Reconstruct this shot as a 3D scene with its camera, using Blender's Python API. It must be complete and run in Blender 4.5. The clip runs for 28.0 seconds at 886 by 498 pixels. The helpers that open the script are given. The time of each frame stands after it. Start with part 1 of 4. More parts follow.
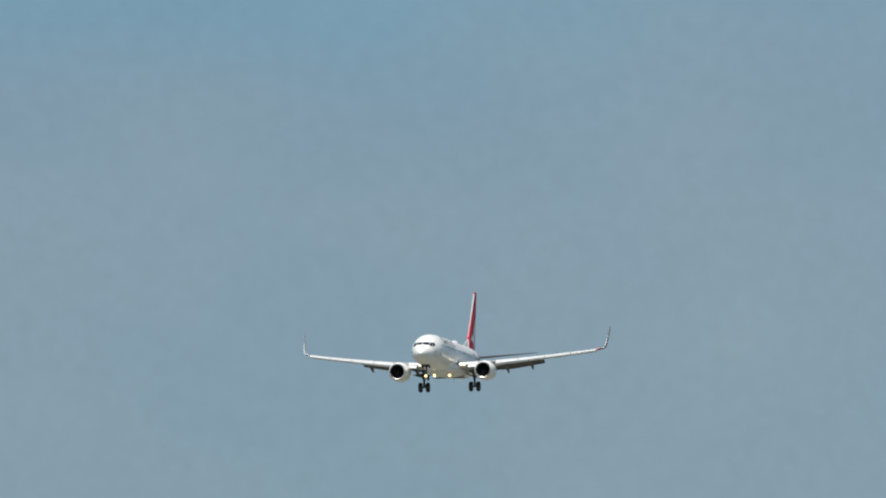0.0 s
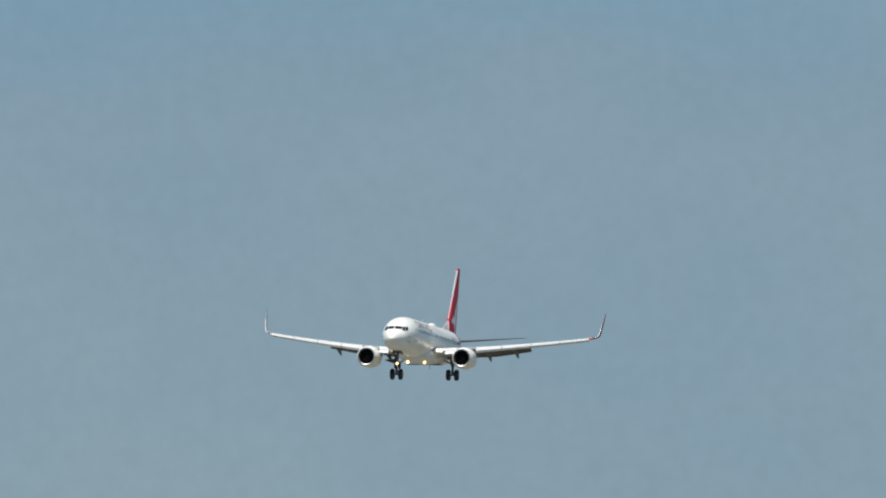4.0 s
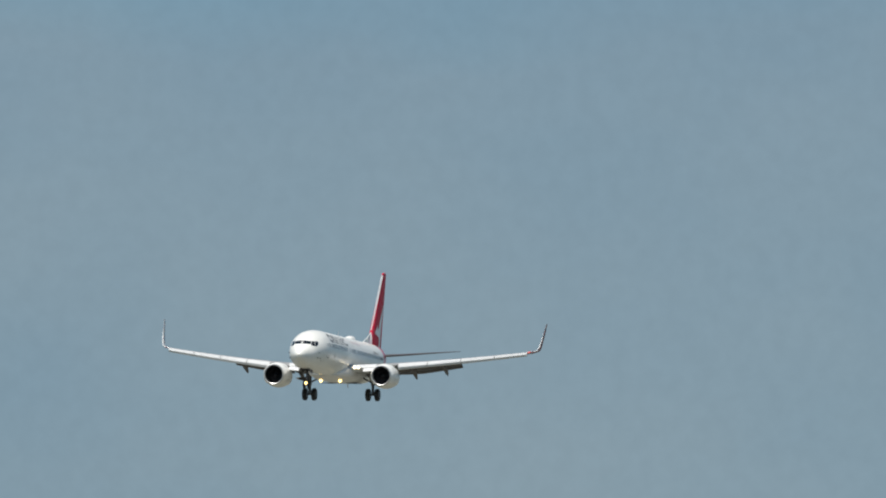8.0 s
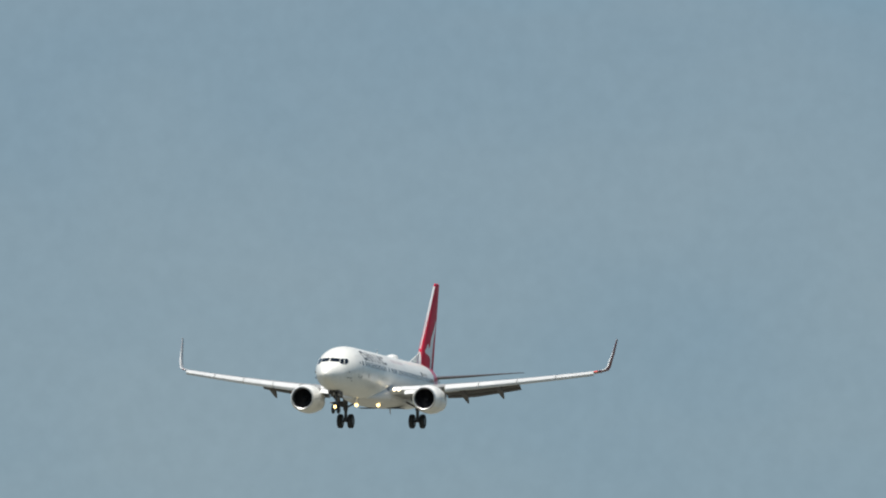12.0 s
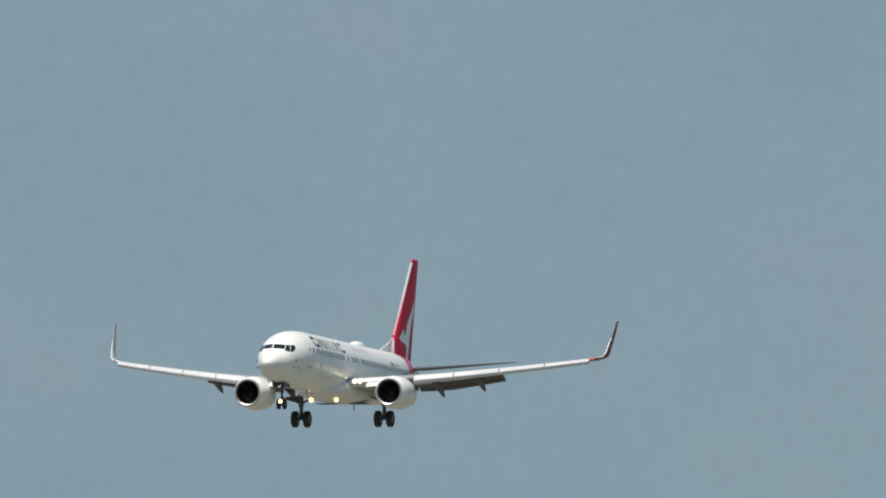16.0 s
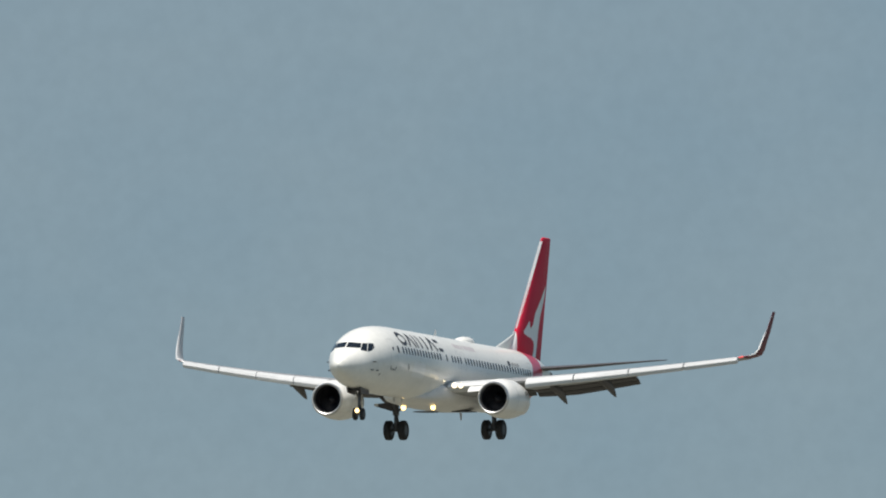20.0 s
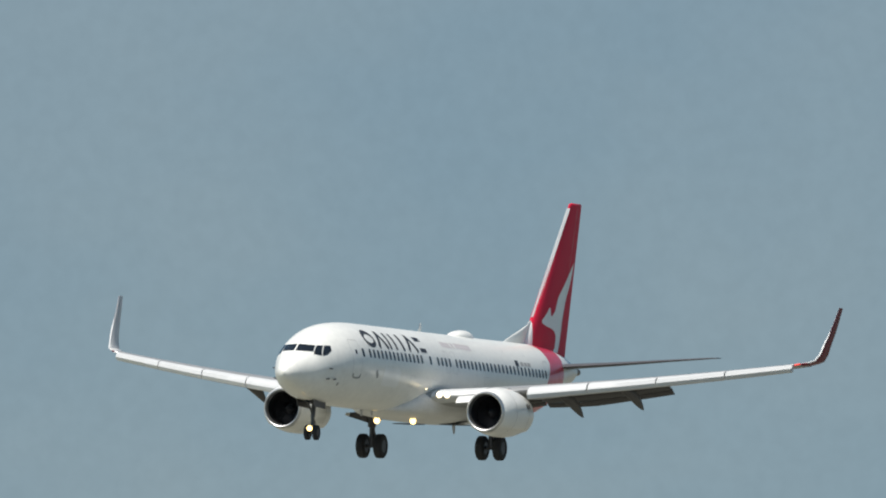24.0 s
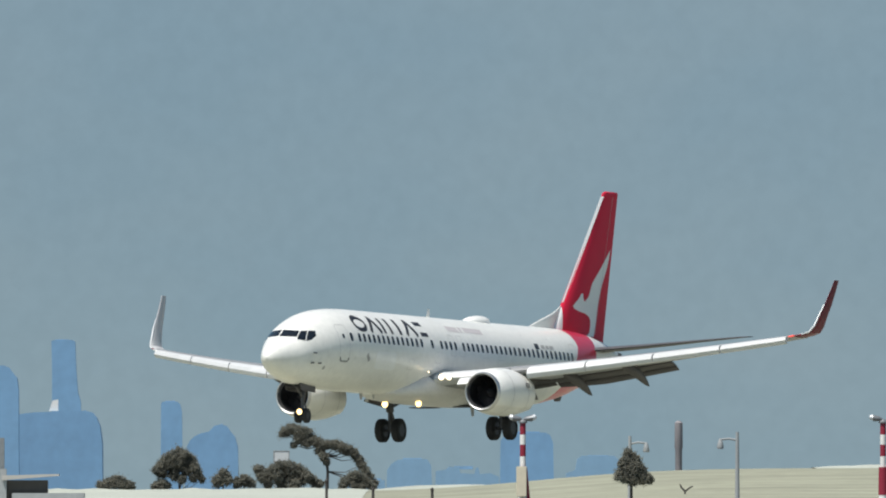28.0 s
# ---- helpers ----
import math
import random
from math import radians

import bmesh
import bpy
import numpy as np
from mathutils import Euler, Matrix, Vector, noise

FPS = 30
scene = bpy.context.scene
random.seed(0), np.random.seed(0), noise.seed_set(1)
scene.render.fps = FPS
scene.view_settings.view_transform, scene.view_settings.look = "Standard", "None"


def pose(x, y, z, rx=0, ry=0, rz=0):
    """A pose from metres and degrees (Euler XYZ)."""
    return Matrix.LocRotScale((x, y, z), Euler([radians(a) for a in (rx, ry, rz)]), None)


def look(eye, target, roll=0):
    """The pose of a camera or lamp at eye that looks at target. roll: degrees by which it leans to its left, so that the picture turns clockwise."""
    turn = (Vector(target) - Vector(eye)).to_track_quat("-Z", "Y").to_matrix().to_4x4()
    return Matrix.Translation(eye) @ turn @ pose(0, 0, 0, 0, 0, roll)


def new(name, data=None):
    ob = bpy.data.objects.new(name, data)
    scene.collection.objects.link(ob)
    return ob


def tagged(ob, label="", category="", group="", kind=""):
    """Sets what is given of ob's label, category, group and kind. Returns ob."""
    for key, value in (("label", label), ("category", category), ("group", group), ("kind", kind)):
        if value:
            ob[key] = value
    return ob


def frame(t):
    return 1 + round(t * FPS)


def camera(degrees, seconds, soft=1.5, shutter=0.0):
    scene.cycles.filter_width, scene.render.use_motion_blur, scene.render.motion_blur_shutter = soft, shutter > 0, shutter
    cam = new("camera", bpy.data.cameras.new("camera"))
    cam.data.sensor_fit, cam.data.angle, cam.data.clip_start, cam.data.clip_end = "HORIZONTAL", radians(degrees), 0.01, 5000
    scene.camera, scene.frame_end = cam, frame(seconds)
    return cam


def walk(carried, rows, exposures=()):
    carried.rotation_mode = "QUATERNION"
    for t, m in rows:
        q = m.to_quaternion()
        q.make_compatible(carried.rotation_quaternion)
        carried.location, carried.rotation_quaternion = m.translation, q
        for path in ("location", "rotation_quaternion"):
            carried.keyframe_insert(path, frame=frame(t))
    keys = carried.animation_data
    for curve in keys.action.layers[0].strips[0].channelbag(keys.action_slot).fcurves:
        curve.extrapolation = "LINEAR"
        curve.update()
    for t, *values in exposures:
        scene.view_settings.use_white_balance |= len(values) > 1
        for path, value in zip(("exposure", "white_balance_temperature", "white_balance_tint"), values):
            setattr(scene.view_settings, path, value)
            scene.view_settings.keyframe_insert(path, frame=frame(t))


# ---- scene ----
EYE = 1.7
cam = camera(2.154, 28.0, soft=2.0)


def aim(pan, tilt):
    """The camera's stand; pan to the right and tilt up, in degrees."""
    return pose(0, 0, EYE, 90 + tilt, 0, -pan)


walk(cam, [
    (0, aim(18.2858, 2.5860)), (0.5, aim(18.1970, 2.5576)), (1, aim(18.1291, 2.5371)), (1.5, aim(18.0072, 2.5144)),
    (2, aim(17.8792, 2.5850)), (2.5, aim(17.7195, 2.5489)), (3, aim(17.6221, 2.5182)), (3.5, aim(17.5164, 2.4835)),
    (5.5, aim(17.0536, 2.4783)), (6, aim(16.9362, 2.5005)), (6.5, aim(16.8173, 2.5194)), (7, aim(16.7227, 2.5083)),
    (7.5, aim(16.6040, 2.4379)), (8, aim(16.4208, 2.3971)), (8.5, aim(16.2424, 2.3983)), (9, aim(16.0416, 2.3544)),
    (9.5, aim(15.8365, 2.3279)), (10, aim(15.6125, 2.4132)), (10.5, aim(15.4085, 2.3991)), (11, aim(15.1972, 2.3526)),
    (11.5, aim(15.0086, 2.3362)), (12, aim(14.7999, 2.3097)), (12.5, aim(14.6026, 2.2615)), (13, aim(14.4168, 2.2251)),
    (13.5, aim(14.2027, 2.2312)), (15.5, aim(13.1481, 2.1321)), (16, aim(12.8591, 2.1011)), (16.5, aim(12.4556, 2.0909)),
    (17, aim(12.0824, 2.1054)), (17.5, aim(11.7593, 2.0496)), (18, aim(11.4109, 1.9800)), (18.5, aim(11.0415, 1.9270)),
    (19, aim(10.6728, 1.9051)), (19.5, aim(10.2549, 1.8783)), (20, aim(9.7641, 1.8404)), (20.5, aim(9.3087, 1.7980)),
    (21, aim(8.8581, 1.7613)), (21.5, aim(8.3839, 1.7107)), (23.5, aim(6.1980, 1.5105)), (24, aim(5.5557, 1.4478)),
    (24.5, aim(4.9225, 1.3815)), (25, aim(4.2790, 1.3304)), (25.5, aim(3.5699, 1.2876)), (26, aim(2.8069, 1.1642)),
    (26.5, aim(2.0604, 0.9871)), (27, aim(1.4076, 0.8530)), (27.5, aim(0.6417, 0.7076)), (28, aim(-0.0000, 0.6238)),
], exposures=[
    (0, 0.03, 6500, 10), (7, 0.01, 6500, 10), (8, -0.05, 6520, 10), (9, -0.02, 6500, 10), (11, 0.04, 6550, 10), (17, -0.02, 6650, 10), (18, -0.03, 6650, 10), (19, 0.04, 6700, 11.5), (20, -0.03, 6650, 10.5),
    (21, 0.05, 6700, 11.5), (24, -0.01, 6550, 10), (25, -0.04, 6550, 10), (26, -0.04, 6520, 10), (28, 0.0, 6450, 10),
])

# ---- sky and sun ----
SUN_AZ, SUN_EL = radians(222), radians(63)      # clockwise from +y; behind the viewer, to the left
world = bpy.data.worlds.new("sky")
scene.world = world
world.use_nodes = True
wn, wl = world.node_tree.nodes, world.node_tree.links
wn.clear()
sky = wn.new("ShaderNodeTexSky")
sky.sky_type, sky.sun_disc = "NISHITA", False
sky.sun_elevation, sky.sun_rotation = SUN_EL, SUN_AZ
sky.air_density, sky.dust_density, sky.ozone_density = 1.0, 0.8, 1.0
haze = wn.new("ShaderNodeMix")
haze.data_type, haze.blend_type = "RGBA", "MULTIPLY"
haze.inputs[0].default_value = 1.0
haze.inputs[7].default_value = (0.875, 0.836, 0.708, 1)
# thin uneven haze
tc = wn.new("ShaderNodeTexCoord")
mp = wn.new("ShaderNodeMapping")
mp.inputs["Scale"].default_value = (1, 1, 1.6)
nz = wn.new("ShaderNodeTexNoise")
nz.inputs["Scale"].default_value, nz.inputs["Detail"].default_value = 55.0, 3.0
ramp = wn.new("ShaderNodeValToRGB")
ramp.color_ramp.elements[0].position, ramp.color_ramp.elements[0].color = 0.3, (0.93, 0.97, 1.0, 1)
ramp.color_ramp.elements[1].position, ramp.color_ramp.elements[1].color = 0.7, (1.05, 1.03, 1.02, 1)
veil = wn.new("ShaderNodeMix")
veil.data_type, veil.blend_type = "RGBA", "MULTIPLY"
veil.inputs[0].default_value = 1.0
bg = wn.new("ShaderNodeBackground")
bg.inputs["Strength"].default_value = 0.1
wo = wn.new("ShaderNodeOutputWorld")
wl.new(tc.outputs["Generated"], mp.inputs["Vector"])
wl.new(mp.outputs["Vector"], nz.inputs["Vector"])
wl.new(nz.outputs["Fac"], ramp.inputs["Fac"])
lift = wn.new("ShaderNodeVectorMath")
lift.operation = "MULTIPLY_ADD"
lift.inputs[1].default_value, lift.inputs[2].default_value = (1, 1, 0.8), (0, 0, 0.16)
wl.new(tc.outputs["Generated"], lift.inputs[0])
wl.new(lift.outputs[0], sky.inputs["Vector"])
wl.new(sky.outputs[0], haze.inputs[6])
wl.new(haze.outputs[2], veil.inputs[6])
wl.new(ramp.outputs["Color"], veil.inputs[7])
grain = wn.new("ShaderNodeTexNoise")
grain.inputs["Scale"].default_value, grain.inputs["Detail"].default_value = 1400.0, 2.0
wl.new(tc.outputs["Generated"], grain.inputs["Vector"])
thin = wn.new("ShaderNodeMapRange")
thin.inputs[1].default_value, thin.inputs[2].default_value = 0.3, 0.7
thin.inputs[3].default_value, thin.inputs[4].default_value = 0.978, 1.022
wl.new(grain.outputs["Fac"], thin.inputs[0])
speck = wn.new("ShaderNodeVectorMath")
speck.operation = "SCALE"
wl.new(veil.outputs[2], speck.inputs[0])
wl.new(thin.outputs[0], speck.inputs["Scale"])
rise = wn.new("ShaderNodeSeparateXYZ")
wl.new(tc.outputs["Generated"], rise.inputs[0])
low = wn.new("ShaderNodeMapRange")
low.inputs[1].default_value, low.inputs[2].default_value = 0.0, 0.06
low.inputs[3].default_value, low.inputs[4].default_value = 0.955, 1.065
wl.new(rise.outputs["Z"], low.inputs[0])
deep = wn.new("ShaderNodeVectorMath")
deep.operation = "SCALE"
wl.new(speck.outputs[0], deep.inputs[0])
wl.new(low.outputs[0], deep.inputs["Scale"])
wisp = wn.new("ShaderNodeTexNoise")
wisp.inputs["Scale"].default_value, wisp.inputs["Detail"].default_value = 30.0, 4.0
wl.new(mp.outputs["Vector"], wisp.inputs["Vector"])
height = wn.new("ShaderNodeMath")
height.operation = "MULTIPLY_ADD"
height.inputs[1].default_value = 0.022
wl.new(wisp.outputs["Fac"], height.inputs[0])
wl.new(rise.outputs["Z"], height.inputs[2])
clear = wn.new("ShaderNodeMapRange")
clear.inputs[1].default_value, clear.inputs[2].default_value = 0.0615, 0.0695
wl.new(height.outputs[0], clear.inputs[0])
blue = wn.new("ShaderNodeMix")
blue.data_type, blue.blend_type = "RGBA", "MULTIPLY"
blue.inputs[7].default_value = (0.83, 1.015, 1.08, 1)
wl.new(clear.outputs[0], blue.inputs[0])
wl.new(deep.outputs[0], blue.inputs[6])
wl.new(blue.outputs[2], bg.inputs["Color"])
wl.new(bg.outputs[0], wo.inputs["Surface"])
sun_data = bpy.data.lights.new("sun", "SUN")
sun_data.energy, sun_data.angle, sun_data.color = 5.0, radians(0.6), (1.0, 0.955, 0.89)
sun = new("sun", sun_data)
sun_dir = Vector((math.sin(SUN_AZ) * math.cos(SUN_EL), math.cos(SUN_AZ) * math.cos(SUN_EL), math.sin(SUN_EL)))
sun.matrix_world = look(sun_dir * 100, (0, 0, 0))


# ---- materials ----
def material(name, color, rough=0.5, metal=0.0, vary=0.08, scale=1.0, bump=0.0, fine=None, emit=0.0, coat=0.0):
    """Principled paint, metal or earth with a coarse and a fine variation in object space."""
    mat = bpy.data.materials.new(name)
    mat.use_nodes = True
    nt = mat.node_tree
    p = nt.nodes["Principled BSDF"]
    p.inputs["Roughness"].default_value, p.inputs["Metallic"].default_value = rough, metal
    p.inputs["Coat Weight"].default_value = coat
    co = nt.nodes.new("ShaderNodeTexCoord")
    a, b = nt.nodes.new("ShaderNodeTexNoise"), nt.nodes.new("ShaderNodeTexNoise")
    a.inputs["Scale"].default_value, a.inputs["Detail"].default_value = scale, 4
    b.inputs["Scale"].default_value, b.inputs["Detail"].default_value = fine or scale * 9, 3
    for n in (a, b):
        nt.links.new(co.outputs["Object"], n.inputs["Vector"])
    mixed = nt.nodes.new("ShaderNodeMath")
    mixed.operation = "ADD"
    nt.links.new(a.outputs["Fac"], mixed.inputs[0])
    nt.links.new(b.outputs["Fac"], mixed.inputs[1])
    rmp = nt.nodes.new("ShaderNodeMapRange")
    rmp.inputs[1].default_value, rmp.inputs[2].default_value = 0.6, 1.4
    rmp.inputs[3].default_value, rmp.inputs[4].default_value = 1 - vary, 1 + vary
    nt.links.new(mixed.outputs[0], rmp.inputs[0])
    mul = nt.nodes.new("ShaderNodeVectorMath")
    mul.operation = "SCALE"
    mul.inputs[0].default_value = color
    nt.links.new(rmp.outputs[0], mul.inputs["Scale"])
    nt.links.new(mul.outputs[0], p.inputs["Base Color"])
    rr = nt.nodes.new("ShaderNodeMapRange")
    rr.inputs[3].default_value, rr.inputs[4].default_value = max(rough - 0.08, 0.02), min(rough + 0.12, 1)
    nt.links.new(b.outputs["Fac"], rr.inputs[0])
    nt.links.new(rr.outputs[0], p.inputs["Roughness"])
    if bump:
        bp = nt.nodes.new("ShaderNodeBump")
        bp.inputs["Distance"].default_value = bump
        nt.links.new(b.outputs["Fac"], bp.inputs["Height"])
        nt.links.new(bp.outputs[0], p.inputs["Normal"])
    if emit:
        p.inputs["Emission Color"].default_value = (*color, 1)
        p.inputs["Emission Strength"].default_value = emit
    return mat


WHITE = material("white_aircraft_paint", (0.85, 0.84, 0.80), 0.32, vary=0.05, scale=0.5, fine=6, coat=0.25)
WING_GREY = material("grey_wing_paint", (0.27, 0.275, 0.28), 0.4, vary=0.08, scale=0.8, fine=7)
SLAT_METAL = material("bright_slat_metal", (0.64, 0.645, 0.645), 0.42, metal=0.1, vary=0.06, scale=1.5)
LIP_METAL = material("polished_lip_metal", (0.62, 0.62, 0.62), 0.4, metal=1.0, vary=0.05, scale=2)
# Underside shade is put into the next two greys; the bare paint is lighter.
SHADED_TAIL_GREY = material("shaded_tailplane_grey", (0.085, 0.085, 0.095), 0.55, vary=0.1, scale=0.9, fine=6)
SHADED_FLAP_GREY = material("shaded_flap_grey", (0.085, 0.078, 0.078), 0.5, vary=0.12, scale=1.2)
DARK = material("dark_bay", (0.03, 0.03, 0.032), 0.7, vary=0.3, scale=2)
GLASS = material("tinted_glazing", (0.012, 0.015, 0.02), 0.08, vary=0.1, scale=3, coat=0.5)
WINDOW = material("cabin_glazing", (0.03, 0.035, 0.045), 0.15, vary=0.2, scale=3)
BRIGHTER_WHITE = material("brighter_white_paint", (0.89, 0.89, 0.87), 0.35, vary=0.05, scale=1.2, fine=5, coat=0.2)
TITLE = material("charcoal_lettering_paint", (0.028, 0.028, 0.035), 0.4, vary=0.1, scale=2)
PALE_TITLE = material("faded_pink_lettering_paint", (0.60, 0.555, 0.555), 0.4, vary=0.08, scale=2)
SEAM = material("panel_seam", (0.42, 0.41, 0.40), 0.5, vary=0.1, scale=2)
DOOR_SEAM = material("door_seam", (0.60, 0.59, 0.57), 0.5, vary=0.1, scale=2)
RUBBER = material("tyre_rubber", (0.018, 0.018, 0.02), 0.75, vary=0.25, scale=4, fine=40, bump=0.004)
HUB = material("wheel_hub_alloy", (0.05, 0.05, 0.055), 0.4, metal=0.7, vary=0.15, scale=5)
STRUT = material("gear_strut_enamel", (0.09, 0.09, 0.095), 0.35, metal=0.3, vary=0.15, scale=4)
FAN = material("fan_titanium", (0.045, 0.045, 0.05), 0.4, metal=0.6, vary=0.2, scale=5)
EXHAUST = material("exhaust_steel", (0.20, 0.18, 0.16), 0.45, metal=0.8, vary=0.2, scale=4)
LAMP_WARM = material("warm_landing_lamp", (1.0, 0.83, 0.55), 0.3, emit=2.6)
LAMP_GOLD = material("golden_taxi_lamp", (1.0, 0.69, 0.27), 0.3, emit=3.8)
NAV_RED = material("red_navigation_lens", (0.8, 0.08, 0.06), 0.3, emit=0.8)


# ---- building helpers ----
def part(name, bm, mat, parent, label="", smooth=True):
    me = bpy.data.meshes.new(name)
    bmesh.ops.recalc_face_normals(bm, faces=bm.faces)
    bm.to_mesh(me)
    bm.free()
    me.materials.append(mat)
    if smooth:
        me.shade_smooth()
        me.set_sharp_from_angle(angle=radians(38))
    ob = new(name, me)
    ob.parent = parent
    if label:
        ob["label"] = label
    return ob


def loft(rings, cap=True, closed=True, bm=None):
    """Skin over rings of points, each ring closed."""
    bm = bm or bmesh.new()
    rows = [[bm.verts.new(p) for p in r] for r in rings]
    n = len(rows[0])
    for a, b in zip(rows, rows[1:]):
        for i in range(n if closed else n - 1):
            j = (i + 1) % n
            bm.faces.new((a[i], a[j], b[j], b[i]))
    if cap and closed:
        bm.faces.new(rows[0][::-1])
        bm.faces.new(rows[-1])
    return bm


def tube(points, radii, sides=12, bm=None):
    """A round bar along points."""
    rings = []
    pts = [Vector(p) for p in points]
    for i, p in enumerate(pts):
        d = (pts[min(i + 1, len(pts) - 1)] - pts[max(i - 1, 0)]).normalized()
        u = d.orthogonal().normalized()
        if i and rings_u.dot(u) < 2:
            u = (rings_u - d * rings_u.dot(d)).normalized()
        rings_u = u
        v = d.cross(u)
        r = radii[i] if isinstance(radii, (list, tuple)) else radii
        rings.append([p + r * (math.cos(2 * math.pi * k / sides) * u + math.sin(2 * math.pi * k / sides) * v) for k in range(sides)])
    return loft(rings, bm=bm)


def box(x0, x1, y0, y1, z0, z1, bevel=0.0, bm=None):
    bm = bm or bmesh.new()
    m = Matrix.Translation(((x0 + x1) / 2, (y0 + y1) / 2, (z0 + z1) / 2)) @ Matrix.Diagonal((abs(x1 - x0), abs(y1 - y0), abs(z1 - z0), 1))
    made = bmesh.ops.create_cube(bm, size=1.0, matrix=m)["verts"]
    if bevel:
        edges = list({e for v in made for e in v.link_edges})
        bmesh.ops.bevel(bm, geom=edges, offset=bevel, segments=2, affect="EDGES")
    return bm


def spin(profile, axis_point, sides=48, axis="x"):
    """A turned shape: profile of (along, radius) about an axis through axis_point."""
    px, py, pz = axis_point
    rings = []
    for a, r in profile:
        ring = []
        for k in range(sides):
            c, s = math.cos(2 * math.pi * k / sides), math.sin(2 * math.pi * k / sides)
            if axis == "x":
                ring.append((px - a, py + r * c, pz + r * s))
            elif axis == "y":
                ring.append((px + r * c, py + a, pz + r * s))
            else:
                ring.append((px + r * c, py + r * s, pz + a))
        rings.append(ring)
    return rings


def curve_through(xs, ys, x):
    """Smooth curve through the points, without overshoot."""
    if x <= xs[0]:
        return ys[0]
    if x >= xs[-1]:
        return ys[-1]
    i = max(k for k in range(len(xs) - 1) if xs[k] <= x)
    h = [xs[k + 1] - xs[k] for k in range(len(xs) - 1)]
    d = [(ys[k + 1] - ys[k]) / h[k] for k in range(len(h))]

    def slope(k):
        if k == 0:
            return d[0]
        if k == len(xs) - 1:
            return d[-1]
        return 0 if d[k - 1] * d[k] <= 0 else 2 * d[k - 1] * d[k] / (d[k - 1] + d[k])
    u = (x - xs[i]) / h[i]
    return (ys[i] * (2 * u**3 - 3 * u**2 + 1) + slope(i) * h[i] * (u**3 - 2 * u**2 + u)
            + ys[i + 1] * (3 * u**2 - 2 * u**3) + slope(i + 1) * h[i] * (u**3 - u**2))


# ---- the airliner: x forward, y to port, z up; s is the distance behind the nose, x = 18 - s ----
airliner = tagged(new("airliner"), "white twin-engine jet airliner with red tail and lowered gear", "aircraft")
FS = [0.0, 0.12, 0.35, 0.8, 1.3, 1.8, 2.2, 2.6, 3.3, 4.1, 5.1, 6.3, 7.6, 24.0, 27.0, 30.0, 33.0, 35.2, 36.8, 38.0]
F_TOP = [-0.78, -0.55, -0.33, -0.02, 0.24, 0.58, 0.80, 0.97, 1.22, 1.45, 1.62, 1.72, 1.76, 1.77, 1.78, 1.79, 1.71, 1.47, 1.17, 0.92]
F_BOT = [-0.86, -1.06, -1.25, -1.47, -1.65, -1.79, -1.87, -1.94, -2.02, -2.07, -2.10, -2.12, -2.13, -2.13, -2.08, -1.72, -1.02, -0.34, 0.16, 0.60]
F_HALF = [0.03, 0.25, 0.44, 0.69, 0.92, 1.13, 1.27, 1.39, 1.56, 1.70, 1.81, 1.87, 1.88, 1.88, 1.85, 1.66, 1.24, 0.82, 0.46, 0.12]


def hull(s):
    top, bot, half = (curve_through(FS, t, s) for t in (F_TOP, F_BOT, F_HALF))
    return (top + bot) / 2, (top - bot) / 2, half


def hull_side(s, z, side=1, off=0.006):
    """The point of the hull's skin at s and height z, on port (1) or starboard (-1)."""
    c, h, w = hull(s)
    u = max(-1.0, min(1.0, (z - c) / h))
    y = w * math.sqrt(max(0.0, 1 - u * u))
    n = Vector((0, y / (w * w), (z - c) / (h * h))).normalized()
    return Vector((18 - s, side * (y + off * n.y), z + off * n.z))


def hull_front(y, z, off=0.008):
    """The point of the nose's skin straight behind (y, z)."""
    lo, hi = 0.0, 7.0
    for _ in range(40):
        mid = (lo + hi) / 2
        c, h, w = hull(mid)
        inside = (y / w) ** 2 + ((z - c) / h) ** 2 < 1
        lo, hi = (lo, mid) if inside else (mid, hi)
    return Vector((18 - lo + off, y * (1 + off * 0.4), z + off * 0.6))


def decal(outline, skin, step=0.25):
    """A patch of paint or glazing: a flat outline cut fine and laid on a skin."""
    bm = bmesh.new()
    bm.faces.new([bm.verts.new((a, b, 0)) for a, b in outline])
    for axis in (0, 1):
        lo, hi = min(p[axis] for p in outline), max(p[axis] for p in outline)
        k = lo + step
        while k < hi - 0.01:
            co, no = Vector((0, 0, 0)), Vector((0, 0, 0))
            co[axis], no[axis] = k, 1
            bmesh.ops.bisect_plane(bm, geom=bm.verts[:] + bm.edges[:] + bm.faces[:], plane_co=co, plane_no=no)
            k += step
    bmesh.ops.triangulate(bm, faces=bm.faces)
    for v in bm.verts:
        v.co = skin(v.co.x, v.co.y)
    return bm


